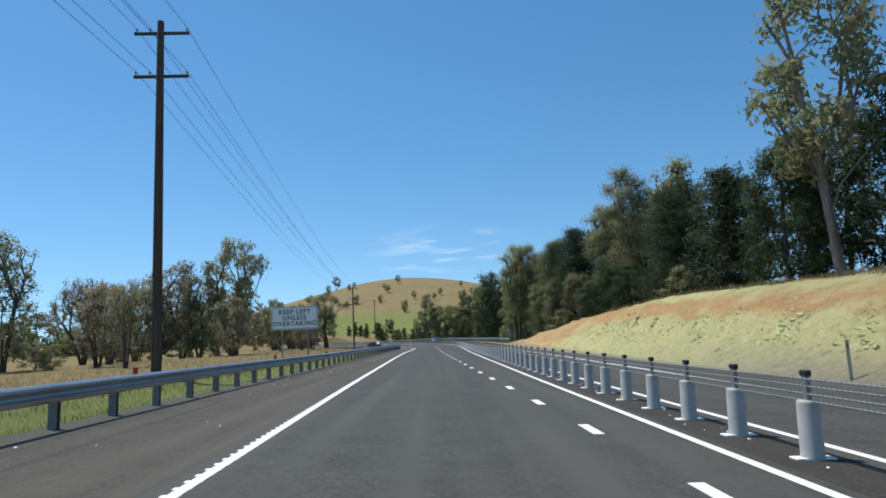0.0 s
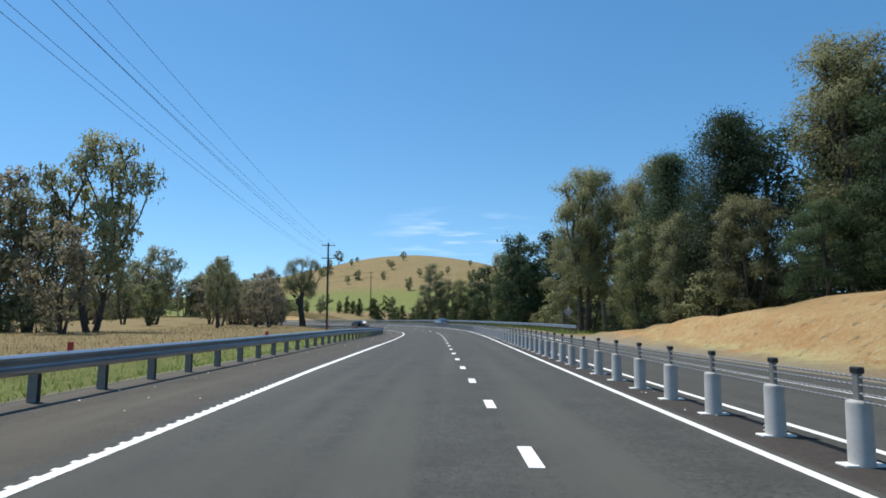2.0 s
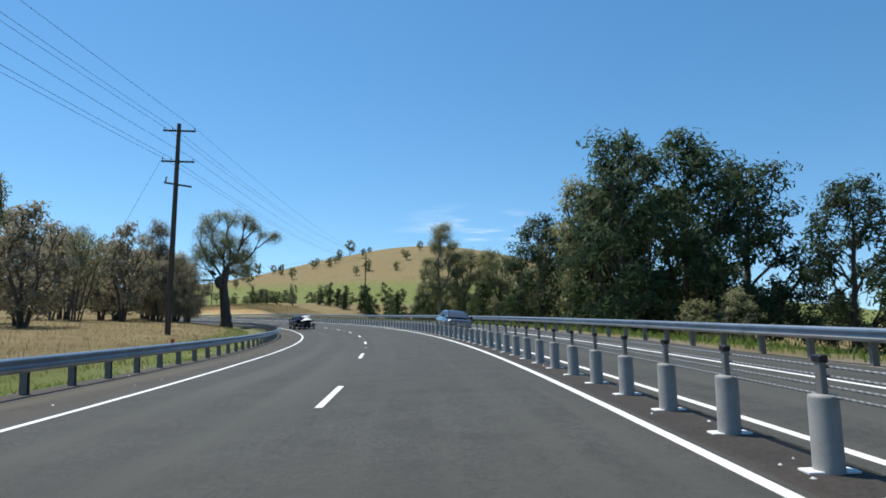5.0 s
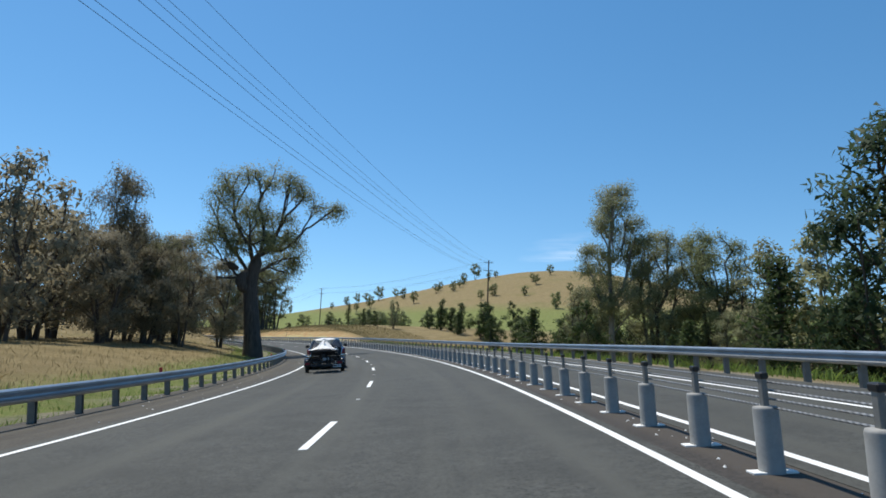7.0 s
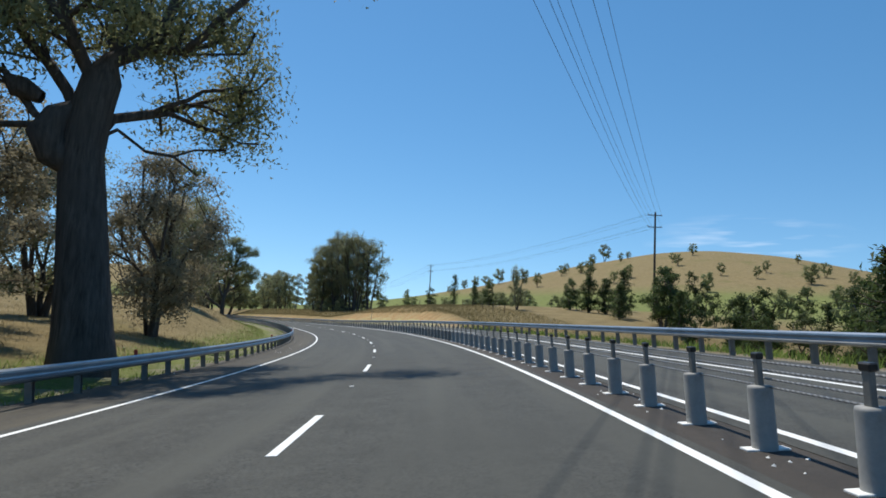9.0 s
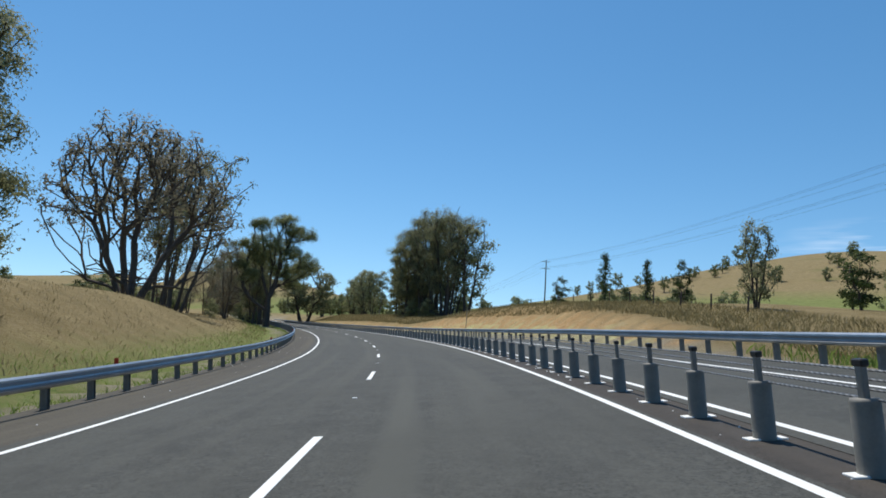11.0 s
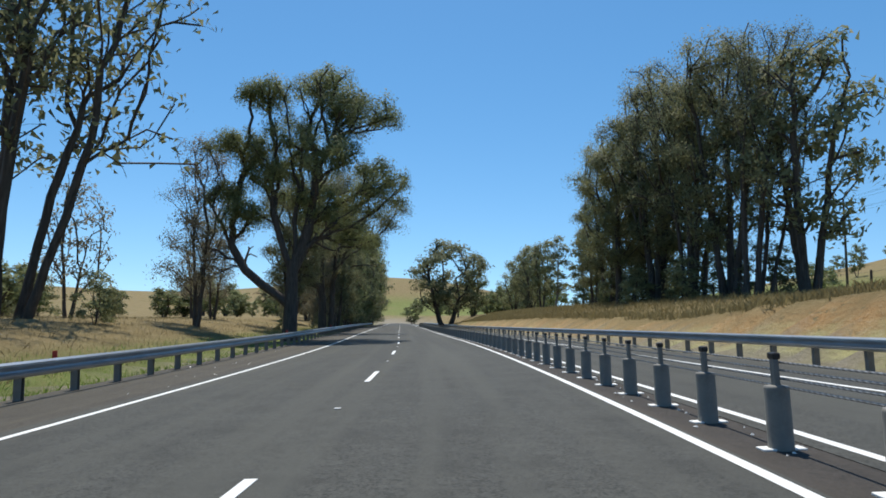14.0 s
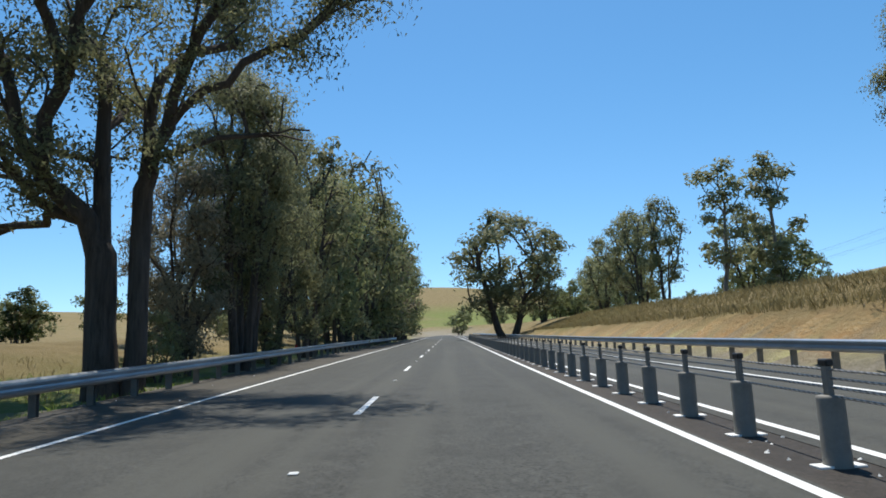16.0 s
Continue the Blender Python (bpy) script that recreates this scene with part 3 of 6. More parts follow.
def rope_barrier():
    bar = tagged(new("rope_barrier"), "wire rope safety barrier with white-sleeved posts along the median", "safety barrier")
    post = box_mesh("barrier_post", 0.055, 0.085, -0.2, 0.88, M["galv_post"], 0.008)
    sleeve = tube_mesh("sleeve", [(0.125, -0.05), (0.125, 0.0), (0.118, 0.02), (0.115, 0.57), (0.108, 0.595), (0.06, 0.60)], M["sleeve"], 14)
    # same sleeve in two darker greys, chosen by distance along the road
    dull, darkest = sleeve.copy(), sleeve.copy()
    dull.materials[0], darkest.materials[0] = M["sleeve_dull"], M["sleeve_dark"]
    cap = box_mesh("post_cap", 0.075, 0.13, 0.85, 0.915, M["black"], 0.012)
    foot = box_mesh("footing", 0.42, 0.17, -0.1, 0.010, M["line"], 0.006)
    n = 0
    for s in post_places():
        p = part("barrier_post", post, None, bar)
        p.matrix_basis = road_pose(s, 0.64, 0.0, random.uniform(-4, 4)) @ Matrix.Rotation(radians(random.uniform(-1.2, 1.2)), 4, "X")
        part("sleeve", sleeve if s < 128 else dull if s < 268 else darkest, None, p, "white plastic sleeve" if s < 128 else "grey plastic sleeve")
        part("post_cap", cap, None, p, "black plastic cap")
        part("footing", foot, None, p)
        n += 1
    for z in (0.82, 0.745, 0.665, 0.59):
        prof = [(0.0115 * math.cos(2 * math.pi * j / 6), 0.0115 * math.sin(2 * math.pi * j / 6)) for j in range(6)]
        part("rope", sweep("rope", prof, -10, 501, 0.64, z, M["wire"]), None, bar, "twisted steel rope")


rope_barrier()

# ---- trees ----
def quad_cloud(name, pos, out, size, aspect, mat, rng, droop=0.0, loose=0.75):
    """Many small leaf blades at the given places, their faces turned loosely outwards from their clump."""
    n = len(pos)
    face = out + rng.normal(size=(n, 3)) * loose * 0.58
    face /= np.linalg.norm(face, axis=1)[:, None] + 1e-9
    d = rng.normal(size=(n, 3))
    d[:, 2] -= droop
    d -= face * (d * face).sum(1)[:, None]
    d /= np.linalg.norm(d, axis=1)[:, None] + 1e-9
    w = np.cross(d, face)
    L = (size * rng.uniform(0.6, 1.4, n))[:, None]
    W = L / aspect
    v = np.stack([pos - d * L * 0.5 - w * W * 0.5, pos - d * L * 0.35 + w * W * 0.5, pos + d * L * 0.5], 1).reshape(-1, 3)
    me = bpy.data.meshes.new(name)
    me.vertices.add(3 * n)
    me.vertices.foreach_set("co", v.ravel())
    me.loops.add(3 * n)
    me.loops.foreach_set("vertex_index", np.arange(3 * n))
    me.polygons.add(n)
    me.polygons.foreach_set("loop_start", np.arange(0, 3 * n, 3))
    me.polygons.foreach_set("loop_total", np.full(n, 3))
    me.update(calc_edges=True)
    me.shade_smooth()
    soft = out + 0.45 * face
    soft /= np.linalg.norm(soft, axis=1)[:, None] + 1e-9
    me.normals_split_custom_set_from_vertices(np.repeat(soft, 3, axis=0))
    me.materials.append(mat)
    return me


class Wood:
    """Collects tapered branches as one mesh."""

    def __init__(self, sides):
        self.v, self.f, self.k = [], [], sides

    def limb(self, pts, r0, r1):
        base, n, k = len(self.v), len(pts), self.k if r0 > 0.06 else 4
        for i, p in enumerate(pts):
            d = (pts[min(i + 1, n - 1)] - pts[max(i - 1, 0)]).normalized()
            a = d.orthogonal().normalized()
            b = d.cross(a)
            r = r0 + (r1 - r0) * i / (n - 1)
            for j in range(k):
                t = 2 * math.pi * j / k
                self.v.append(p + (a * math.cos(t) + b * math.sin(t)) * r)
        for i in range(n - 1):
            for j in range(k):
                a, b = base + i * k + j, base + i * k + (j + 1) % k
                self.f.append((a, b, b + k, a + k))

    def tube(self, pts, rr):
        """One branch with a radius at every point."""
        k = min(self.k, 9 if rr[0] > 0.3 else 6 if rr[0] > 0.12 else 4 if rr[0] > 0.05 else 3)
        base, n = len(self.v), len(pts)
        ref = Vector((1, 0.2, 0.1))
        for i, p in enumerate(pts):
            d = (pts[min(i + 1, n - 1)] - pts[max(i - 1, 0)]).normalized()
            a = (ref - d * ref.dot(d)).normalized()
            b = d.cross(a)
            for j in range(k):
                t = 2 * math.pi * j / k
                self.v.append(p + (a * math.cos(t) + b * math.sin(t)) * rr[i])
        for i in range(n - 1):
            for j in range(k):
                a, b = base + i * k + j, base + i * k + (j + 1) % k
                self.f.append((a, b, b + k, a + k))

    def mesh(self, name, mat):
        return raw_mesh(name, self.v, self.f, mat, True)


def lumps_in(rng, profile, height, n_lump, each, r_lump, squash=0.7, outer=0.5):
    """Twig places gathered in lumps inside a crown outline of (share of height, radius in metres)."""
    zs, rs = [q[0] for q in profile], [q[1] for q in profile]
    out = []
    for k in range(n_lump):
        t = zs[0] + (zs[-1] - zs[0]) * ((k + rng.random()) / n_lump)
        a, rad = 2.4 * k + rng.uniform(-0.5, 0.5), float(np.interp(t, zs, rs))
        d = rad * (outer + (1 - outer) * rng.random()) * 0.9
        c, R = Vector((math.cos(a) * d, math.sin(a) * d, t * height)), r_lump * rng.uniform(0.7, 1.25)
        out += lump(rng, c, (R, R, R * squash), each)
    return out


def lump(rng, c, r, n):
    """Twig places inside one ellipsoid, most of them near its upper skin."""
    out = []
    while len(out) < n:
        d = Vector((rng.gauss(0, 1), rng.gauss(0, 1), rng.gauss(0.25, 1))).normalized() * rng.uniform(0.35, 1.0)
        out.append(Vector(c) + Vector((d.x * r[0], d.y * r[1], d.z * r[2])))
    return out


def straight_stem(rng, foot, lean, top, wob=0.05):
    """The line of one trunk from its foot to its fork."""
    pts, p = [Vector((foot[0], foot[1], -0.5))], Vector((foot[0], foot[1], 0))
    n = max(3, int(top / 1.1))
    for i in range(n + 1):
        pts.append(p.copy())
        p = p + Vector((lean[0] + rng.gauss(0, wob), lean[1] + rng.gauss(0, wob), 1)) * (top / n)
    return pts


def make_branched(name, seed, stems, leafy, per, clump, size, leaf, bark, label, trunk_r, bare=(), clear=0.25, flat=0.7, step=0.9, droop=0.9, fine=0.013, e=2.25, aspect=2.0, twigs=3, flare=1.3, limb_r=None, reach=0.42, burls=()):
    """A tree whose limbs fork their way from the trunk lines to every leafy or bare twig place."""
    rng, nr = random.Random(seed), np.random.default_rng(seed)
    P, D, up, trunk, way = [], [], [], [], []
    for line in stems:
        for i, p in enumerate(line):
            up.append(len(P) - 1 if i else -1)
            d = (line[min(i + 1, len(line) - 1)] - line[max(i - 1, 0)]).normalized()
            P.append(np.array(p))
            D.append(np.array(d))
            trunk.append(p.z)
            way.append(max(0.0, p.z))
    nt, ztop = len(P), max(trunk)
    T = np.array(P)
    goals = [(p, True) for p in leafy] + [(p, False) for p in bare]
    goals.sort(key=lambda g: float(np.min(np.linalg.norm(T - np.array(g[0]), axis=1))))
    for p, _ in goals:
        q = np.array(p)
        A, B = np.array(P), np.array(D)
        v = q - A
        dist = np.linalg.norm(v, axis=1) + 1e-6
        cost = dist * (1.3 - 0.55 * (v * B).sum(1) / dist)
        cost += reach * np.array(way)
        cost[:nt][np.array(trunk) < ztop * clear] += 50
        cost += np.maximum(A[:, 2] - q[2] - 0.3, 0) * 3.0
        k = int(np.argmin(cost))
        a, d, L = A[k], B[k], dist[k]
        ctrl = a + (d * 0.55 + np.array([0, 0, 0.1])) * L * 0.5 + nr.normal(size=3) * 0.07 * L
        n, last = max(2, int(L / step + 0.5)), k
        for i in range(1, n + 1):
            t = i / n
            w = (1 - t) ** 2 * a + 2 * t * (1 - t) * ctrl + t * t * q
            if i < n:
                w = w + nr.normal(size=3) * 0.045 * min(L, 3.0)
            u = w - P[last]
            up.append(last)
            D.append(u / (np.linalg.norm(u) + 1e-6))
            P.append(w)
            way.append(way[last] + L / n)
            last = len(P) - 1
    N = len(P)
    area, kid = np.zeros(N), [-1] * N
    leafless = np.ones(N, bool)
    for i in range(N):
        if up[i] >= 0:
            leafless[up[i]] = False
    area[leafless] = 1.0
    for i in range(N - 1, -1, -1):
        if up[i] >= 0:
            area[up[i]] += area[i]
    root = max(area[i] for i in range(N) if up[i] < 0)
    rad = np.maximum((limb_r or trunk_r) * (area / root) ** (1 / e), fine)
    if limb_r:
        for i in range(len(stems[0])):
            rad[i] = max(rad[i], trunk_r * (1 - 0.3 * max(0.0, P[i][2]) / stems[0][-1].z))
        for i in range(len(stems[0]), nt):
            rad[i] = max(rad[i], 0.34 * trunk_r * (1 - 0.6 * P[i][2] / ztop))
    for i in range(N):
        if up[i] >= 0 and (kid[up[i]] < 0 or area[i] > area[kid[up[i]]]):
            kid[up[i]] = i
    wood = Wood(9 if step < 2 else 4)
    for i in range(N):
        if up[i] >= 0 and kid[up[i]] == i:
            continue
        chain = [i]
        while kid[chain[-1]] >= 0:
            chain.append(kid[chain[-1]])
        pts, rr = [Vector(P[c]) for c in chain], [rad[c] for c in chain]
        if up[i] >= 0:
            pts, rr = [Vector(P[up[i]])] + pts, [rr[0] * 1.15] + rr
        else:
            rr = [r * (flare if p.z < 0.1 else 1 + (flare - 1) * 0.35 if p.z < 1.5 else 1) for p, r in zip(pts, rr)]
        if len(pts) > 1:
            wood.tube(pts, rr)
    for line, radii in burls:
        wood.tube([Vector(v) for v in line], radii)
    pos, out = [], []
    mid = np.mean([np.array(c) for c in leafy], axis=0)
    for c in leafy:
        R = 1.22 * clump * rng.uniform(0.65, 1.4)
        n = max(3, int(0.72 * per * (R / clump) ** 2))
        d = nr.normal(size=(n, 3))
        d /= np.linalg.norm(d, axis=1)[:, None]
        q = d * (R * (0.12 + 0.95 * nr.random(n) ** 0.75))[:, None] * np.array([1, 1, flat])
        q[:, 2] += R * 0.15 - 0.35 * (q[:, 0] ** 2 + q[:, 1] ** 2) / R - 0.3 * R * (nr.random(n) < 0.25)
        pos.append(np.array(c) + q)
        away = np.array(c) - mid
        away = away / (np.linalg.norm(away) + 1e-6)
        o = q / R + away * 0.45 + np.array([0, 0, 0.25])
        out.append(o / (np.linalg.norm(o, axis=1)[:, None] + 1e-6))
        for w in range(twigs):
            dd = Vector((rng.gauss(0, 1), rng.gauss(0, 1), rng.gauss(0.1, 0.5))).normalized() * R * 0.85
            wood.tube([c, c + dd * 0.5 + Vector((0, 0, 0.08)), c + dd], [fine, fine * 0.8, fine * 0.5])
    pos, out = np.concatenate(pos), np.concatenate(out)
    pos[:, 2] = np.maximum(pos[:, 2], 0.25)
    ob = tagged(new(name), label, "tree")
    part("trunk", wood.mesh("trunk", M[bark]), None, ob)
    part("crown", quad_cloud("crown", pos, out, size, aspect, M[leaf], nr, droop=droop), None, ob)
    return ob


def gum(name, seed, height, profile, n_lump, each, r_lump, per, clump, size, leaf, bark, label, trunk_r, stems=1, fork=0.45, lean=0.1, spread=0.25, squash=0.7, n_bare=0, **kw):
    """A gum tree from its crown outline and its count of trunks."""
    rng = random.Random(seed)
    lines = []
    for k in range(stems):
        a = 2 * math.pi * k / stems + rng.uniform(-0.5, 0.5)
        f = (math.cos(a) * trunk_r * 1.5, math.sin(a) * trunk_r * 1.5) if stems > 1 else (0, 0)
        t = (math.cos(a) * lean, math.sin(a) * lean)
        lines.append(straight_stem(rng, f, t, height * fork * rng.uniform(0.85, 1.15)))
    leafy = lumps_in(rng, profile, height * 0.95, n_lump, each, r_lump, squash)
    if kw.get("step", 1) > 2.1:                      # far trees: half the twigs, each with more leaves
        leafy, per, clump = leafy[::2], per * 1.5, clump * 1.15
    bare = lumps_in(rng, profile, height, n_bare, 1, 0.8, 1.0, 0.8) if n_bare else []
    return make_branched(name, seed, lines, leafy, per, clump, size, leaf, bark, label, trunk_r, bare, **kw)


def make_pine(name, seed, height, radius, n_leaf, size, label, shape=0.8, leaf="leaf_pine", boughs=7):
    """A dense dark conifer: whorls of boughs that carry the needles."""
    rng = random.Random(seed)
    nr = np.random.default_rng(seed)
    wood, tips = Wood(7), []
    wood.limb([Vector((rng.gauss(0, 0.1), rng.gauss(0, 0.1), z)) for z in np.linspace(-0.5, height * 0.97, 8)], height * 0.022, 0.03)
    z = height * 0.05
    while z < height * 0.96:
        t = z / height
        reach = radius * (min(1.0, 0.55 + 2.2 * t) * (1 - t) ** shape * 1.25 + 0.06)
        for j in range(boughs):
            a = rng.uniform(0, 2 * math.pi)
            r = reach * rng.uniform(0.65, 1.15)
            p0 = Vector((0, 0, z))
            p1 = p0 + Vector((math.cos(a) * r * 0.5, math.sin(a) * r * 0.5, r * rng.uniform(-0.02, 0.2)))
            p2 = p0 + Vector((math.cos(a) * r, math.sin(a) * r, r * rng.uniform(0.05, 0.45)))
            if height > 8 or j == 0:
                wood.tube([p0, p1, p2], [0.05, 0.035, 0.015])
            for q in range(5):
                tips.append(p0.lerp(p1, 0.3 + 0.14 * q) if q < 2 else p1.lerp(p2, 0.25 * q - 0.3))
        z += height * 0.028
    tips = np.array(tips)
    pos = tips[nr.integers(0, len(tips), n_leaf)] + nr.normal(size=(n_leaf, 3)) * np.array([0.5, 0.5, 0.32]) * (radius / 4.5)
    pos[:, 2] = np.maximum(pos[:, 2], 0.2)
    out = pos * np.array([1, 1, 0]) / radius + np.array([0, 0, 0.35]) + nr.normal(size=(n_leaf, 3)) * 0.25
    out /= np.linalg.norm(out, axis=1)[:, None]
    ob = tagged(new(name), label, "tree")
    part("trunk", wood.mesh("trunk", M["bark_dark"]), None, ob)
    part("crown", quad_cloud("crown", pos, out, size, 3.2, M[leaf], nr, droop=-0.5), None, ob)
    return ob


KIND, SPEC = {}, {}


def old_gum(tag, q, g):
    """The old tree by the bend: a huge trunk with burls, dead stubs, a wide ragged crown with one long limb and hanging twigs."""
    rng = random.Random(15)
    leafy = []
    for c, r, n in (((-3.7, 0.0, 15.8), (2.0, 2.3, 2.6), 22), ((-4.3, -0.6, 11.6), (1.5, 1.8, 1.6), 13), ((0.0, 0.6, 18.4), (2.5, 2.6, 1.3), 19), ((3.3, 0.0, 17.9), (2.1, 2.2, 1.4), 15), ((-0.8, 1.0, 14.4), (2.7, 2.9, 2.0), 18), ((7.2, 0.4, 15.8), (1.9, 1.4, 0.7), 13), ((5.0, 0.2, 16.8), (1.3, 1.4, 0.7), 6), ((2.4, 1.5, 14.2), (2.0, 2.1, 1.5), 13),
                    ((2.8, 4.2, 9.8), (2.2, 2.2, 2.8), 19), ((4.4, 3.6, 9.4), (1.5, 1.7, 2.4), 10), ((-1.6, -2.5, 13.6), (1.9, 1.9, 1.4), 12), ((-2.6, -1.0, 10.6), (1.7, 1.6, 1.0), 9), ((0.9, -1.9, 11.4), (1.6, 1.6, 1.0), 9), ((-1.6, 1.8, 11.8), (2.2, 2.0, 1.0), 13), ((2.2, 0.4, 11.6), (1.9, 1.9, 1.0), 11), ((3.8, 2.6, 12.4), (1.8, 1.8, 1.3), 11), ((-4.0, 1.8, 12.8), (1.6, 1.8, 1.2), 9), ((0.4, 3.4, 12.6), (2.0, 1.8, 1.2), 9)):
        leafy += lump(rng, c, r, n)
    stem = [Vector((0.5, 0, -0.5)), Vector((0.5, 0, 0)), Vector((0.4, 0, 1.2)), Vector((0.2, 0, 3)), Vector((-0.05, 0.05, 5)), Vector((-0.3, 0.05, 7)), Vector((-0.1, 0, 8.6)), Vector((0.1, 0, 9.6))]
    bare = []
    for c, n in (((-3.3, -0.3, 9.4), 9), ((-3.4, 0.1, 7.6), 8), ((-1.0, -1.2, 11.2), 4), ((2.6, 0.4, 11.2), 4)):
        bare += lump(rng, c, (0.6, 0.6, 0.5), n)
    burls = [([(-0.3, 0, 6.4), (-1.0, -0.25, 6.9), (-1.25, -0.3, 7.5), (-1.0, -0.2, 8.1), (-0.4, 0, 8.6)], [0.35, 0.55, 0.62, 0.5, 0.3]), ([(-1.6, -0.2, 8.7), (-2.3, -0.3, 9.0), (-2.7, -0.3, 9.3)], [0.22, 0.4, 0.15])]
    return make_branched("old_gum_tree", 15, [stem], leafy, 86 * q, 0.95, 0.235 * g, "leaf_olive", "bark_old", "old gum tree with a huge burled trunk and ragged crown", 0.88, bare, clear=0.6, limb_r=0.46, flare=1.22, burls=burls)


def giant_gum(tag, q, g):
    """The tallest roadside tree: one thick trunk that forks low and high, cushions of leaves up to the top."""
    rng = random.Random(41)
    leafy = []
    for c, r, n in (((-6.2, 1.0, 21.0), (3.4, 2.6, 1.5), 20), ((-3.8, -1.0, 26.2), (2.3, 2.3, 1.6), 14), ((2.6, 0.5, 27.8), (3.4, 3.2, 1.9), 22), ((6.6, -0.5, 24.2), (4.6, 3.4, 2.0), 26), ((8.8, 1.0, 17.0), (2.9, 3.2, 2.8), 22), ((0.8, 0.0, 21.0), (4.2, 4.0, 3.2), 28), ((2.0, 2.5, 15.0), (4.4, 3.4, 2.6), 18), ((-4.8, -1.5, 13.0), (2.4, 2.4, 1.6), 13), ((4.5, -4.0, 19.0), (3.0, 2.6, 2.0), 12), ((-2.0, 4.5, 18.0), (3.0, 2.6, 2.0), 12), ((6.0, 3.5, 11.5), (2.4, 2.4, 1.8), 10), ((-7.5, 0.5, 15.5), (1.8, 2.0, 1.6), 10), ((-3.5, 0.0, 17.5), (2.5, 2.5, 2.0), 12), ((4.5, 0.5, 14.0), (3.0, 2.5, 2.0), 12)):
        leafy += lump(rng, c, [1.12 * v for v in r], int(1.6 * n))
    main = [Vector((0, 0, z)) for z in (-0.5, 0, 1.5, 3, 5, 7, 8.6)]
    low = [Vector(v) for v in ((-0.1, 0, 3.9), (-1.4, 0, 5.0), (-3.0, 0.2, 6.0), (-5.0, 0.3, 7.6), (-6.6, 0.3, 10.2))]
    one = [Vector(v) for v in ((-0.1, 0, 7.6), (-0.8, 0.1, 9.2), (-1.6, 0.1, 11.5), (-2.4, 0.1, 14))]
    two = [Vector(v) for v in ((0.1, 0, 7.8), (0.8, 0.3, 9.8), (1.4, 0.4, 12), (1.8, 0.3, 15), (2.0, 0.3, 18))]
    three = [Vector(v) for v in ((0.1, 0, 8.2), (0.2, 0.2, 10.5), (-0.1, 0.4, 13), (0.3, 0.3, 16))]
    bare = []
    for c in ((-8.5, -0.5, 9.0), (-6.0, 1.0, 11.0), (-7.0, -1.0, 7.2), (-4.5, 1.5, 9.5), (4.0, -2.0, 12.0), (3.0, 2.0, 10.5)):
        bare += lump(rng, c, (1.6, 1.4, 1.0), 5)
    return make_branched("tall_gum_tree", 41, [main, low, one, two, three], leafy, 150 * q, 0.98, 0.29 * g, "leaf_dark", "bark_dark", "very tall gum tree with a thick forking trunk behind the guardrail", 0.82, bare, clear=0.22, limb_r=0.62, flare=1.25)


def twin_gum(tag, q, g):
    """Two thick trunks under an open tangle of limbs and thin foliage."""
    rng = random.Random(46)
    leafy, bare = [], []
    for k in range(60):
        d = Vector((rng.gauss(0, 1), rng.gauss(0, 1), rng.gauss(0.1, 1))).normalized() * rng.uniform(0.45, 1.0)
        c = Vector((d.x * 8.0, d.y * 7.0, 14.0 + d.z * 8.0))
        leafy += lump(rng, c, (1.3, 1.3, 0.9), 5)
    for c in ((-7.5, -0.5, 6.5), (-6.0, 1.5, 5.0), (-7.0, 0.5, 8.5), (-5.0, -2.0, 7.5), (-8.0, 0.0, 4.4), (5.0, 0.5, 8.0)):
        bare += lump(rng, c, (1.6, 1.4, 1.0), 7)
    one, two = straight_stem(rng, (-0.38, 0), (-0.05, 0), 9.0, 0.04), straight_stem(rng, (0.38, 0.3), (0.05, 0), 11.0, 0.04)
    return make_branched("tall_gum_tree", 46, [one, two], leafy, 115 * q, 0.95, 0.21 * g, "leaf_gum", "bark_dark", "tall gum tree with two dark trunks and tangled limbs", 0.46, bare, clear=0.3, e=2.05)


def dome_gum(tag, q, g):
    """A wide dome of fine twigs on limbs that fork just above the ground."""
    rng = random.Random(16)
    leafy, bare = [], []
    for k in range(430):
        a, t = rng.uniform(0, 2 * math.pi), rng.random() ** 0.75
        el = math.asin(-0.25 + 1.25 * t)
        r = rng.uniform(0.72, 1.0) if rng.random() < 0.75 else rng.uniform(0.4, 0.8)
        leafy.append(Vector((9.8 * r * math.cos(el) * math.cos(a), 9.8 * r * math.cos(el) * math.sin(a), 11.0 + 11.2 * r * math.sin(el) + rng.gauss(0, 0.5))))
    for k in range(14):
        a = rng.uniform(0, 2 * math.pi)
        bare += lump(rng, Vector((7.5 * math.cos(a), 7.5 * math.sin(a), 5.5)) * rng.uniform(0.6, 1.0), (1.5, 1.5, 1.0), 5)
    stems = [straight_stem(rng, (0.35 * math.cos(a), 0.35 * math.sin(a)), (0.38 * math.cos(a), 0.38 * math.sin(a)), h, 0.06) for a, h in ((0.3, 6.5), (1.9, 7.5), (3.3, 6.0), (4.6, 7.0))]
    stems.append(straight_stem(rng, (0, 0), (0.02, 0), 8, 0.05))
    return make_branched("gum_tree", 16, stems, leafy, 70 * q, 0.85, 0.21 * g, "leaf_brown", "bark_dark", "wide domed half-bare gum tree with brownish leaves", 0.4, bare, clear=0.2, e=2.5, twigs=2 if tag else 4, step=2.0 if tag else 1.0)


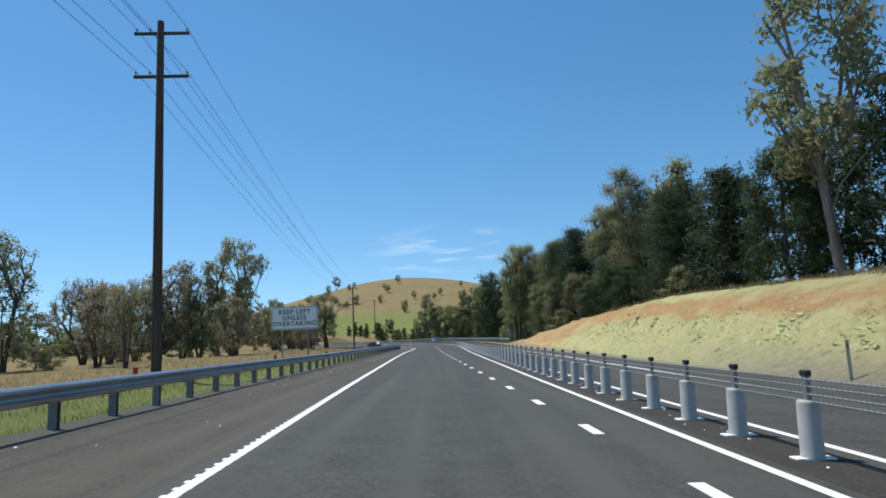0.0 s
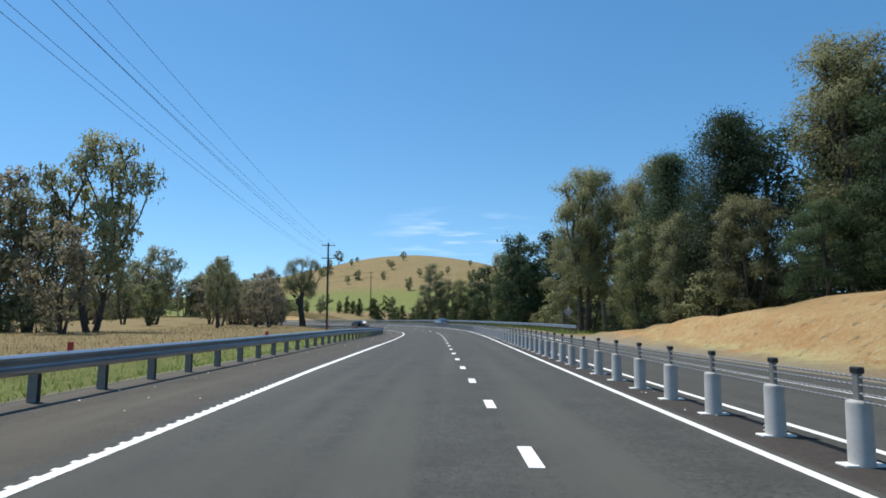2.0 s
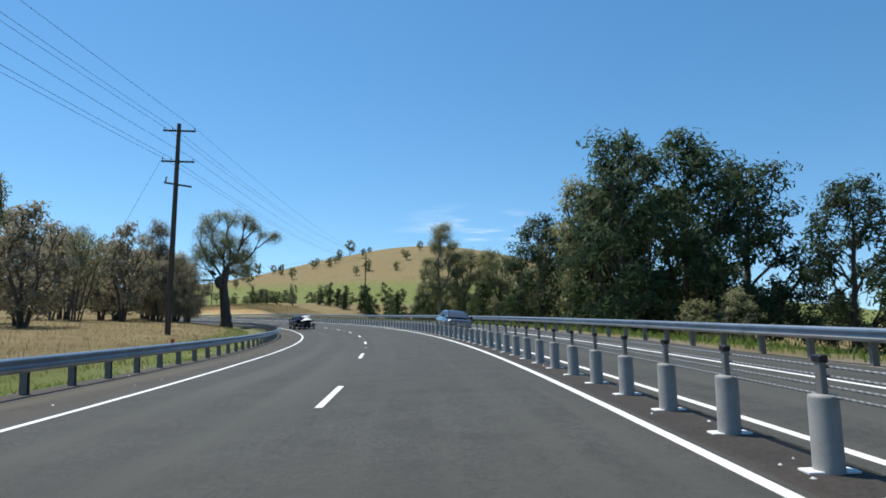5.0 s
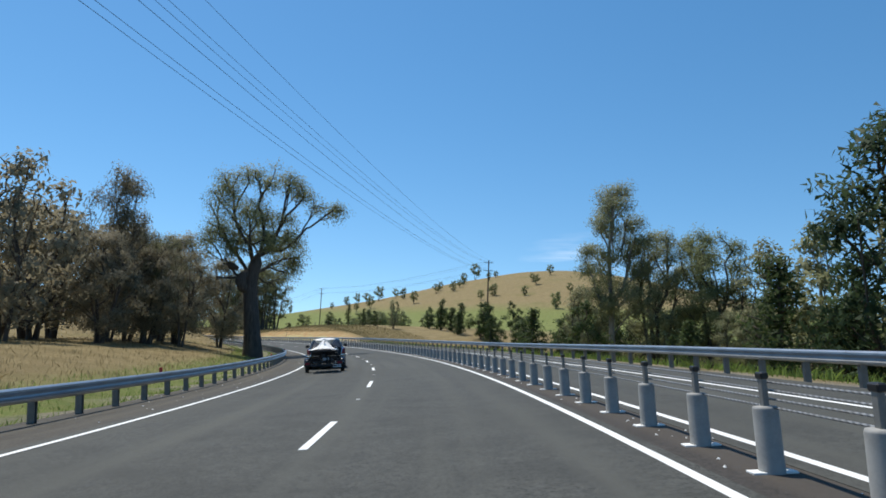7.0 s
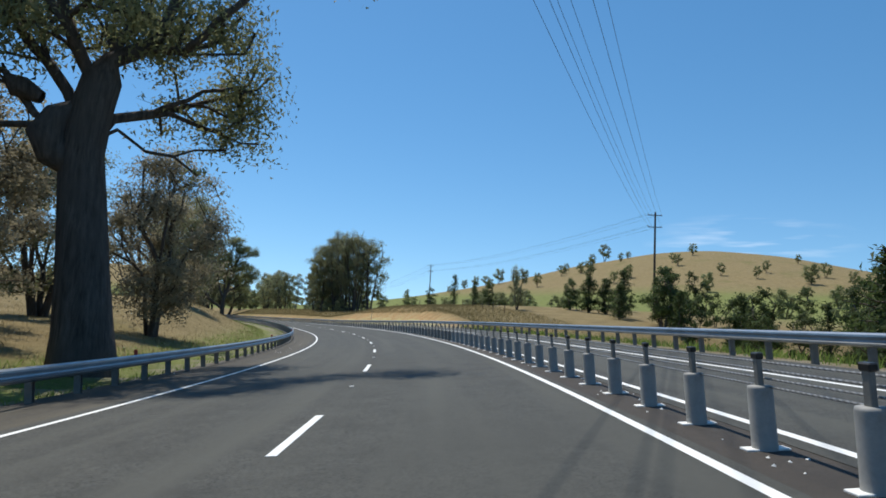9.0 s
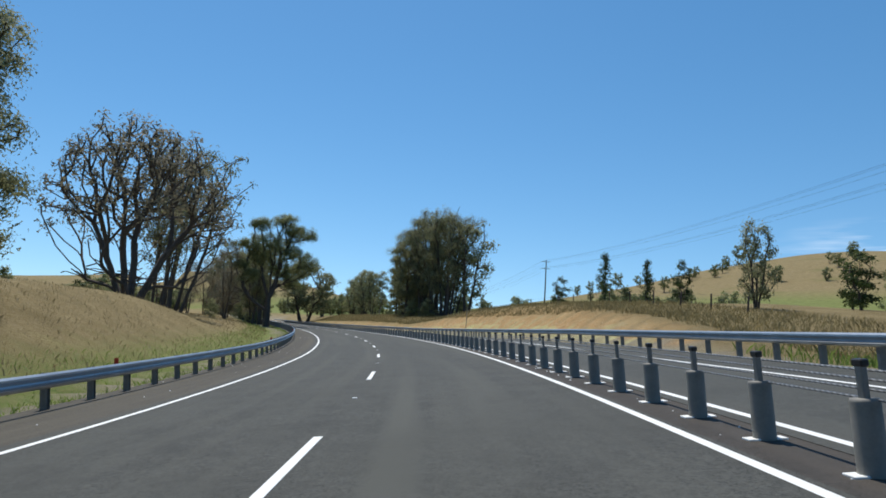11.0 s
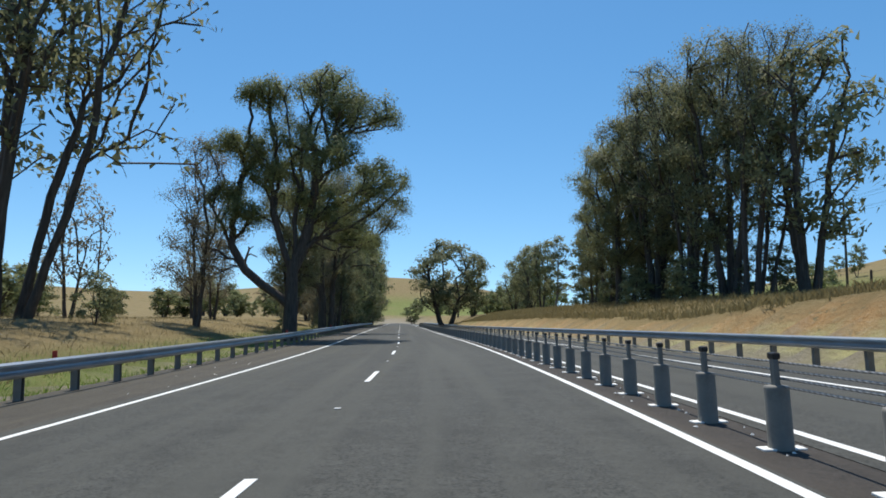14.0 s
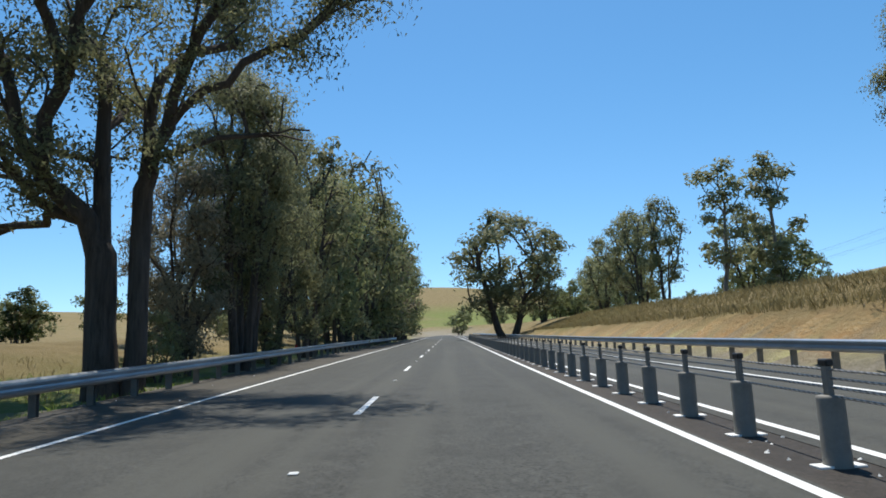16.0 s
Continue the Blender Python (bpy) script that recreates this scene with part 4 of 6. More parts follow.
def fan_gum(tag, q, g):
    """Upright limbs that fan out from the ground, leaning one way, with thin leaves at their ends."""
    rng = random.Random(17)
    leafy = []
    for k in range(260):
        t = rng.random()
        leafy.append(Vector((-1.5 + 9.0 * t * rng.random() ** 0.6 + rng.gauss(0, 1.0), rng.gauss(0, 2.6), 7 + 12.5 * rng.random() ** 0.7)))
    stems = [straight_stem(rng, (x, y), (0.10 + 0.13 * x, 0.2 * y), h, 0.05) for x, y, h in ((-0.7, 0.1, 11), (0.0, -0.4, 12), (0.7, 0.3, 10), (1.3, -0.1, 8))]
    return make_branched("gum_tree", 17, stems, leafy, 62 * q, 0.9, 0.21 * g, "leaf_gum", "bark_dark", "open gum tree with many bare upright limbs", 0.26, clear=0.3, twigs=2 if tag else 4, step=2.0 if tag else 1.0)


def build_kinds(tag, q):
    """All kinds of trees; those that stand far from the road carry fewer, larger leaves."""
    g = q ** -0.5 if tag else 0.86
    tw, st = (0, 2.4) if tag else (1, 1.4)
    SPEC["tall" + tag] = lambda: gum("gum_tree", 11, 20, [(0.34, 2.0), (0.55, 3.6), (0.8, 3.5), (1.0, 1.2)], 20, 10, 1.6, 85 * q, 0.85, 0.25 * g, "leaf_gum", "bark_pale", "tall grey-green gum tree with a pale trunk", 0.33, fork=0.6, twigs=tw, step=st)
    SPEC["tall2" + tag] = lambda: gum("gum_tree", 12, 18, [(0.22, 2.4), (0.5, 3.7), (0.8, 3.1), (1.0, 1.2)], 20, 10, 1.5, 85 * q, 0.85, 0.25 * g, "leaf_olive", "bark_gum", "tall olive-green gum tree with forked trunks", 0.27, 2, fork=0.55, lean=0.07, twigs=tw, step=st)
    SPEC["dense" + tag] = lambda: gum("gum_tree", 13, 16, [(0.14, 2.8), (0.35, 4.2), (0.7, 4.3), (0.9, 2.8), (1.0, 1.4)], 26, 9, 1.7, 88 * q, 0.85, 0.25 * g, "leaf_dark", "bark_dark", "dense dark green gum tree on several trunks", 0.27, 3, fork=0.5, lean=0.12, twigs=tw, step=st)
    SPEC["dense2" + tag] = lambda: gum("gum_tree", 14, 16, [(0.12, 3.0), (0.35, 4.6), (0.7, 4.2), (0.9, 2.6), (1.0, 1.2)], 24, 9, 1.6, 85 * q, 0.85, 0.25 * g, "leaf_gum", "bark_dark", "bushy grey-green gum tree on leaning trunks", 0.24, 4, fork=0.45, lean=0.2, twigs=tw, step=st)
    SPEC["open" + tag] = lambda: gum("gum_tree", 44, 17, [(0.24, 2.2), (0.5, 3.6), (0.8, 3.6), (1.0, 1.5)], 22, 9, 1.4, 80 * q, 0.85, 0.23 * g, "leaf_gum", "bark_dark", "open roadside gum tree with dark slender leaning trunks", 0.25, 3, fork=0.6, lean=0.11, n_bare=10, twigs=tw, step=st)
    SPEC["giant" + tag] = lambda: giant_gum(tag, q, g)
    SPEC["twin" + tag] = lambda: twin_gum(tag, q, g)
    SPEC["old" + tag] = lambda: old_gum(tag, q, g)
    SPEC["spread" + tag] = lambda: gum("gum_tree", 22, 18, [(0.26, 4.2), (0.5, 6.3), (0.75, 6.4), (0.93, 3.8), (1.0, 2.0)], 30, 9, 1.9, 110 * q, 0.95, 0.27 * g, "leaf_gum", "bark_gum", "round-crowned spreading gum tree in dry grass", 0.36, 2, fork=0.3, lean=0.22, n_bare=6, twigs=tw, step=st)
    SPEC["sparse" + tag] = lambda: dome_gum(tag, q, g)
    SPEC["sparse2" + tag] = lambda: fan_gum(tag, q, g)
    SPEC["airy" + tag] = lambda: gum("gum_tree", 45, 16, [(0.2, 2.2), (0.5, 3.6), (0.75, 3.2), (1.0, 1.2)], 26, 7, 1.4, 36 * q, 0.75, 0.21 * g, "leaf_brown", "bark_gum", "thin airy gum tree with sparse brownish leaves", 0.17, 2, fork=0.5, lean=0.1, n_bare=8, twigs=tw, step=st)
    SPEC["brown" + tag] = lambda: gum("gum_tree", 18, 12, [(0.12, 2.4), (0.4, 3.4), (0.75, 3.0), (1.0, 1.0)], 20, 9, 1.35, 62 * q, 0.75, 0.24 * g, "leaf_brown", "bark_gum", "brownish dry-leaved gum tree in a roadside clump", 0.17, 3, fork=0.35, lean=0.22, n_bare=8, twigs=tw, step=st)
    SPEC["slim" + tag] = lambda: gum("gum_tree", 19, 13, [(0.26, 1.2), (0.6, 1.9), (0.85, 1.5), (1.0, 0.6)], 12, 6, 0.9, 100 * q, 0.65, 0.23 * g, "leaf_gum", "bark_pale", "slender pale-trunked gum tree", 0.15, fork=0.6, lean=0.03, twigs=tw, step=st)
    if not tag:
        SPEC["far"] = lambda: gum("gum_tree", 20, 12, [(0.3, 2.4), (0.55, 4.0), (0.85, 3.2), (1.0, 1.2)], 14, 3, 1.6, 34, 1.0, 0.72, "leaf_dark", "bark_gum", "distant grey-green gum tree on dry grass", 0.22, 2, fork=0.3, lean=0.2, step=2.0, twigs=0)
        SPEC["far2"] = lambda: gum("gum_tree", 21, 11, [(0.12, 2.6), (0.5, 4.0), (0.85, 3.0), (1.0, 1.2)], 14, 3, 1.6, 34, 1.0, 0.72, "leaf_dark", "bark_dark", "distant dark gum tree on dry grass", 0.25, 2, fork=0.3, lean=0.15, step=2.0, twigs=0)
        SPEC["young"] = lambda: make_pine("young_tree", 33, 6, 1.6, 1500, 0.34, "young upright dark green tree in a planted row", 0.7, "leaf_young", 3)
        SPEC["young2"] = lambda: gum("young_tree", 34, 6, [(0.05, 1.2), (0.4, 1.6), (0.8, 1.1), (1.0, 0.4)], 10, 3, 0.7, 42, 0.5, 0.3, "leaf_young", "bark_gum", "young bushy green tree beside the road", 0.08, 2, fork=0.3, step=1.0, twigs=0)
        SPEC["shrub"] = lambda: gum("shrub", 35, 4.5, [(0.05, 1.3), (0.4, 1.9), (0.8, 1.4), (1.0, 0.6)], 12, 4, 0.7, 36, 0.45, 0.25, "leaf_olive", "bark_gum", "leafy olive-green shrub under taller trees", 0.06, 3, fork=0.25, lean=0.25, twigs=1)
    SPEC["pine" + tag] = lambda: make_pine("pine_tree", 31, 16, 5.0, int(34000 * q), 0.28 * g, "dark green pine tree with dense needles", 0.62)
    SPEC["pine2" + tag] = lambda: gum("pine_tree", 32, 16, [(0.04, 4.2), (0.3, 5.2), (0.65, 4.6), (0.88, 2.8), (1.0, 1.0)], 28, 8, 1.7, 120 * q, 0.85, 0.27 * g, "leaf_pine", "bark_dark", "broad rounded dark green pine tree", 0.34, 1, fork=0.8, lean=0.0, squash=0.8, clear=0.03, droop=-0.4, aspect=3.0, twigs=0, step=2.0)


build_kinds("", 1.4)
build_kinds("_lo", 0.24)
BASE_H = {"twin": 22, "giant": 29, "open": 17, "airy": 16, "tall": 20, "spread": 18, "tall2": 18, "dense": 16, "dense2": 16, "old": 20, "sparse": 22, "sparse2": 20, "brown": 12, "slim": 13, "far": 12, "far2": 11, "pine": 16, "pine2": 16, "young": 6, "young2": 6, "shrub": 4.5}
USED = set()


def plant(kind, x, y, h, wide=1.0, turn=None, group=""):
    """A tree of a kind at a place in the plan, h metres tall; the first of a kind is the built one."""
    k = h / BASE_H[kind]
    if kind + "_lo" in SPEC:
        s, u = nearest(np.array([float(x)]), np.array([float(y)]))
        if not (-28 < u[0] < 22.5 and s[0] < 445) and not (233 < s[0] < 262 and 0 < u[0] < 36):
            kind += "_lo"
    turn = random.uniform(0, 360) if turn is None else turn
    z = land_z(x, y) - 0.05
    m = pose(x, y, z, 0, 0, turn) @ Matrix.Diagonal((k * wide, k * wide, k, 1))
    if kind in USED:
        ob = copy_thing(KIND[kind], m @ Matrix.Diagonal((*(1 / c for c in KIND[kind].scale), 1)))
        for c in ("label", "category"):
            ob[c] = KIND[kind][c]
    else:
        ob = KIND[kind] = SPEC[kind]()
        ob.matrix_basis = m
        USED.add(kind)
    if group:
        ob["group"] = group
    return ob

R_TREES = "trees beside the oncoming lane"
L_TREES = "trees in the paddock"
for k, x, y, h, w in [
    ("tall", 27, 44, 25, 0.95), ("pine2", 33, 46, 13, 1.0), ("pine", 30, 52, 13, 1.1), ("pine", 26.5, 60, 12.5, 1.1), ("pine2", 31, 66, 13, 1.0), ("tall2", 36, 58, 18, 1.0), ("pine", 38, 40, 15, 1.1),
    ("pine", 24, 68, 13, 1.1), ("pine2", 22.5, 84, 11, 1.1), ("pine", 25, 92, 16, 1.1), ("dense2", 19.5, 96, 9, 1.1), ("dense2", 17.5, 104, 10, 1.0), ("dense", 16.5, 112, 11, 1.0), ("pine2", 30, 80, 17, 1.1), ("pine2", 20.5, 74, 6, 1.3), ("pine2", 19, 86, 6, 1.3), ("shrub", 17.5, 98, 4, 1.4), ("shrub", 22.5, 62, 3.5, 1.3), ("pine2", 27, 73, 15, 0.95), ("tall2", 28, 77, 19, 0.95), ("tall", 23, 79, 19, 0.9), ("pine2", 26, 84, 16, 0.95), ("tall2", 22.5, 89, 17.5, 1.0), ("pine2", 27, 95, 15, 0.95), ("pine", 20.5, 101, 17, 1.0), ("pine2", 25, 105, 18, 1.0), ("pine", 19, 110, 17, 0.9),
    ("tall2", 13.0, 122, 19, 0.9), ("tall", 16.5, 126, 20, 0.9), ("tall2", 20, 120, 20, 0.9), ("sparse2", 15, 131, 18, 0.7), ("tall", 22, 132, 20, 0.9), ("dense2", 26, 124, 14, 0.9), ("slim", 13.2, 136, 13, 1.2),
    ("dense2", 21, 136, 8, 1.2), ("dense2", 25, 131, 9, 1.2), ("shrub", 17, 122, 4, 1.4), ("shrub", 19.5, 127, 4.5, 1.4), ("shrub", 16, 133, 4, 1.4), ("dense2", 28, 138, 9, 1.2), ("pine", 31, 40.5, 13.5, 1.1), ("pine2", 25.5, 48, 11, 1.0),
    ("shrub", 13.5, 146, 6, 1.0), ("slim", 15.5, 150, 9, 1.5), ("shrub", 18, 141, 4, 1.2),
    ("pine2", 13, 193, 22.1, 1.01), ("pine2", 20.5, 196, 23.1, 1.12), ("pine2", 28, 199, 21.1, 1.12), ("pine", 13, 205, 19.0, 1.12), ("dense2", 9, 213, 14.6, 1.01), ("pine2", 18, 212, 17.9, 1.01), ("tall2", 24, 210, 20, 0.9), ("pine2", 34, 190, 17, 1.0), ("tall2", 10.5, 200, 19.0, 1.01), ("pine2", 7, 213.5, 16.8, 1.01),
    ("tall", -8, 244, 20, 0.9), ("dense2", -3.5, 247, 15.5, 1.0), ("dense", 2, 246, 15.5, 1.0), ("dense2", 6.5, 243, 13.5, 1.0), ("slim", 10, 240, 15, 1.1), ("slim", 15, 238, 17, 1.2), ("young2", 4, 234, 6, 1.2), ("young2", 11, 230, 7, 1.2), ("dense2", 18, 232, 9, 1.0), ("slim", 22, 240, 18, 1.3),
]:
    plant(k, x, y, h, w, group=R_TREES)
fill = random.Random(8)
for j in range(40):                     # scrub and trees behind the roadside ones
    s = fill.uniform(100, 245)
    p = at(s, fill.uniform(19, 48) if s > 135 else fill.uniform(24, 50))
    plant(fill.choice(("dense2", "brown", "dense", "shrub", "shrub", "young2")), p.x, p.y, fill.uniform(4, 10), 1.15, group=R_TREES)
for k, x, y, h, w in [
    ("spread", -39.7, 119.4, 21.8, 0.75), ("dense2", -45, 117, 15.7, 0.9), ("brown", -49, 119, 17.9, 0.9), ("brown", -54, 121, 16.8, 1.1), ("sparse", -60, 124, 15.7, 0.8), ("brown", -66, 126, 15.7, 1.2), ("brown", -36, 108, 10.1, 1.1),
    ("sparse2", -31, 62, 7.8, 0.9), ("brown", -38, 70, 9.0, 1.1), ("dense2", -47, 68, 14.6, 0.9), ("dense", -53, 60, 15.7, 0.9), ("brown", -44, 84, 10.1, 1.2), ("sparse", -52, 92, 12.3, 0.9),
    ("shrub", -42, 114, 3.5, 1.5), ("shrub", -47, 115, 3.2, 1.5), ("shrub", -52, 117, 3.6, 1.5), ("shrub", -57, 120, 3.4, 1.5), ("shrub", -63, 123, 3.4, 1.5), ("shrub", -41, 67, 2.6, 1.4), ("shrub", -46, 72, 3.0, 1.4), ("shrub", -51, 64, 3.0, 1.5),
    ("spread", -43, 165, 12.5, 0.7), ("brown", -37, 176, 10, 1.1), ("brown", -41, 181, 9.5, 1.2), ("spread", -51, 189, 15, 0.7), ("spread", -77, 214, 20, 0.9), ("dense2", -88, 220, 16, 1.1), ("spread", -100, 226, 17, 1.0), ("far2", -60, 175, 9, 1.1), ("brown", -49, 212, 13.5, 0.9),
    ("brown", -51, 224, 15.5, 0.7), ("sparse2", -50.5, 228, 10.5, 0.8), ("brown", -47.5, 219, 9, 1.2), ("brown", -55, 231, 12, 1.1), ("brown", -58, 222, 12, 1.1), ("sparse2", -58, 214, 13.5, 0.8), ("brown", -62, 229, 13, 1.2), ("brown", -55, 206, 11, 1.0), ("sparse2", -50, 203, 11, 0.8), ("brown", -58, 240, 11, 1.2), ("brown", -49.5, 227, 9, 1.2), ("brown", -54, 219, 12, 1.1), ("brown", -53, 236, 12, 1.2), ("airy", -49.5, 232, 10, 1.0), ("brown", -64, 238, 13, 1.3), ("brown", -68, 228, 14, 1.3), ("dense2", -66, 250, 13, 1.1), ("brown", -58, 252, 12, 1.1), ("dense2", -80, 275, 12, 1.1), 
    ("shrub", -139, 332, 3.0, 1.2),
]:
    plant(k, x, y, h, w, group=L_TREES)
rng = random.Random(5)
plant("old", -45.2, 237.4, 21, 1.0, 32, L_TREES)
plant("sparse", -121.5, 308, 23, 1.06, 40, L_TREES)
plant("sparse2", -144.5, 328.0, 27.5, 1.0, 48, L_TREES)
plant("sparse2", *at(379, -29).xy, 17, 0.9, 20, L_TREES)
plant("giant", -140.9, 345.4, 20.5, 1.0, 50, L_TREES)
plant("twin", *at(422.6, -12.0).xy, 20, 1.0, 53, L_TREES)
for k, s, u, h, w in [      # the row close to the guardrail
    ("open", 414.2, -14.4, 15.0, 0.90), ("airy", 421.4, -23.6, 12.0, 0.95), ("airy", 403.1, -19.6, 15.0, 1.00), ("airy", 407, -31, 12.0, 1.10), ("airy", 426, -27, 12.0, 1.00), ("open", 434, -12.3, 15.0, 0.90), ("brown", 431, -13.5, 9.0, 0.90),
    ("open", 437, -13.0, 16.0, 0.90), ("dense2", 442, -13.0, 15.0, 0.80), ("open", 449, -12.6, 16.0, 0.90), ("tall2", 455, -13.5, 15.0, 0.90), ("dense", 461, -13.0, 16.0, 0.85), ("dense2", 468, -12.8, 17.4, 0.85), ("open", 475, -13.5, 21.9, 1.12), ("dense", 483, -13.0, 20.5, 0.95),
    ("dense2", 491, -13.0, 20.5, 1.01), ("dense", 500, -13.2, 20.5, 1.01), ("brown", 509, -13.0, 19.1, 1.01), ("dense", 519, -13.5, 20.5, 1.01), ("dense2", 530, -13.0, 19.1, 1.01), ("dense", 542, -13.0, 19.1, 1.01), ("dense2", 555, -13.0, 19.1, 1.01),
    ("brown", 445, -19, 12.0, 0.90), ("brown", 464, -20, 13.0, 1.00), ("spread", 486, -21, 19.1, 1.01), ("dense", 512, -21, 19.1, 1.01), ("dense", 536, -21, 19.1, 1.01), ("shrub", 428, -13.2, 2.6, 1.00), ("shrub", 440, -12.6, 2.4, 1.20), ("shrub", 415, -15, 2.2, 1.20),
]:
    plant(k, *at(s, u).xy, h, w, group="trees along the guardrail")
for k, x, y, h, w in [
    ("open", -130.5, 378.8, 23, 0.9), ("dense2", -128, 381, 8, 1.1), ("dense2", -134.5, 384, 8, 1.1), ("dense2", -122.5, 376.5, 7, 1.1), ("shrub", -118, 373.5, 4, 1.5), ("shrub", -130, 380, 4, 1.5), ("dense2", -139, 387, 7, 1.1), ("open", -132.8, 382.5, 21, 0.85), ("tall2", -135.4, 379.6, 20, 0.9), ("open", -141.6, 386.9, 20, 0.9), ("dense2", -138, 389, 14, 0.9), ("open", -121.0, 373.0, 22, 0.9), ("open", -114.5, 371.0, 18.5, 1.05), ("sparse2", -118, 370.5, 20, 0.8), ("sparse2", -125.0, 374.5, 21, 0.8), ("open", -126.5, 379, 21, 0.85), ("tall2", -147, 391.5, 14, 0.9), ("shrub", -124, 371.5, 3.5, 1.3), ("shrub", -131, 375.5, 3.2, 1.3), ("shrub", -138, 382, 3.5, 1.3),
    ("slim", -169.6, 411.8, 13.2, 1.25), ("slim", -166.7, 415.6, 13.6, 1.25), ("shrub", -165, 413, 3.5, 1.4), ("young2", -64, 327, 4, 1.0), ("dense2", -57, 321, 7.0, 0.8), ("young2", -84, 345, 4, 1.2),
    ("far2", -100, 352, 2.2, 1.3), ("far2", -92, 362, 3.2, 1.3), ("far", -82, 372, 4, 1.2),
    ("spread", -218.4, 429.5, 21.8, 1.38), ("dense", -228, 448, 14, 1.1), ("dense2", -216, 452, 14, 1.1), ("dense2", -196, 436, 15, 1.0), ("tall2", -188, 430, 15, 1.0), ("spread", -206, 446, 17, 0.9), ("far2", -176, 436, 10, 1.2), ("dense2", -182, 440, 13, 1.0),
    ("far2", -330, 508, 10, 1.4), ("spread", -292, 541, 22, 1.0), ("spread", -276, 530, 20, 1.0), ("far2", -340, 480, 10, 1.4), ("dense2", -256, 500, 15, 1.1), ("dense2", -246, 486, 14, 1.1),
]:
    plant(k, x, y, h, w, group="trees along the far bend")
for x, y, top in ((-75.4, 338.0, 11.3), (-68.7, 331.8, 9.7)):       # two slim trees on the crest
    plant("young", x, y, top - land_z(x, y), 0.75, group="trees along the far bend")
for j in range(75):                     # planted rows and loose young trees in the green field
    s, u = rng.uniform(205, 330), 12 + 80 * rng.random() ** 1.1
    if s > 285:
        u = max(u, 36)
    p = at(s, u)
    plant(rng.choice(("young", "young2", "young")), p.x, p.y, rng.uniform(4.0, 8.5), rng.uniform(0.8, 1.15), group="young trees in the green field")
for j in range(24):
    p = at(252 + 3.1 * j + rng.uniform(-1.5, 1.5), 35 + 0.10 * j + rng.uniform(-3, 3))
    plant(rng.choice(("young", "young2", "young2")), p.x, p.y, rng.uniform(4.5, 8.0), rng.uniform(0.9, 1.3), group="young trees in the green field")
for j in range(70):                     # loose trees on the hill
    x, y = rng.uniform(-420, 130), rng.uniform(430, 900)
    plant(rng.choice(("far", "far2")), x, y, rng.uniform(7, 12), rng.uniform(0.9, 1.3), group="trees on the hill")
plant("far", -159, 931, 19, 1.0, group="trees on the hill")
plant("far", -236, 809, 15, 1.1, group="trees on the hill")
plant("far2", -43, 650, 13, 1.0, group="trees on the hill")
plant("far2", 17, 700, 14, 1.2, group="trees on the hill")
for j in range(60):                     # paddock trees far to the left
    x, y = rng.uniform(-420, -95), rng.uniform(130, 330)
    s, u = nearest(np.array([x]), np.array([y]))
    if abs(u[0]) > 45:
        plant(rng.choice(("far", "far2", "far2")), x, y, rng.uniform(9, 15), rng.uniform(1.0, 1.4), group=L_TREES)
for j in range(34):
    x, y = rng.uniform(-560, -200), rng.uniform(300, 620)
    s, u = nearest(np.array([x]), np.array([y]))
    if abs(u[0]) > 28:
        plant(rng.choice(("far", "far2", "far2")), x, y, rng.uniform(8, 14), rng.uniform(1.0, 1.4), group=L_TREES)
for j in range(26):                     # trees closing the far end of the straight
    p = at(rng.uniform(565, 800), rng.choice((-1, 1)) * rng.uniform(13, 60) - (0 if j % 2 else 6))
    plant(rng.choice(("far2", "far2", "far")), p.x, p.y, rng.uniform(8, 13), rng.uniform(1.0, 1.4), group="trees along the far bend")
for j in range(34):                     # scrub across the paddock behind the guardrail trees
    p = at(rng.uniform(395, 520), rng.uniform(-75, -34))
    plant(rng.choice(("far2", "shrub", "far2", "young2")), p.x, p.y, rng.uniform(2.5, 6.0), rng.uniform(1.2, 1.7), group=L_TREES)
for j in range(14):                     # trees behind the second cutting
    p = at(rng.uniform(395, 450), rng.uniform(60, 120))
    plant(rng.choice(("far2", "far")), p.x, p.y, rng.uniform(5, 9), rng.uniform(1.1, 1.5), group="trees along the far bend")

# ---- vehicles ----
M["paint_black"] = plain("black_car_paint", (0.010, 0.011, 0.014), 0.16, 0.0, vary=0.1, bumpy=0.0)
M["paint_black"].node_tree.nodes["Principled BSDF"].inputs["Coat Weight"].default_value = 0.12
M["paint_black"].node_tree.nodes["Principled BSDF"].inputs["Specular IOR Level"].default_value = 0.3
M["paint_grey"] = plain("grey_car_paint", (0.075, 0.083, 0.095), 0.25, 0.4, vary=0.1, bumpy=0.0)
M["paint_grey"].node_tree.nodes["Principled BSDF"].inputs["Coat Weight"].default_value = 1.0
M["car_glass"] = glass_mat("dark_car_glass", (0.006, 0.007, 0.009), 0.06)
for sock, val in (("Coat Weight", 0.0), ("IOR", 1.33), ("Specular IOR Level", 0.08)):
    M["car_glass"].node_tree.nodes["Principled BSDF"].inputs[sock].default_value = val
M["chrome"] = plain("chrome", (0.75, 0.76, 0.78), 0.12, 1.0, vary=0.05, bumpy=0.0)
M["tyre"] = plain("tyre_rubber", (0.018, 0.018, 0.018), 0.8, vary=0.3, scale=8.0)
M["rim"] = plain("alloy_rim", (0.42, 0.43, 0.45), 0.3, 0.9, vary=0.1, bumpy=0.0)
M["red_lens"] = plain("red_lens", (0.20, 0.014, 0.03), 0.15, vary=0.2, bumpy=0.0)
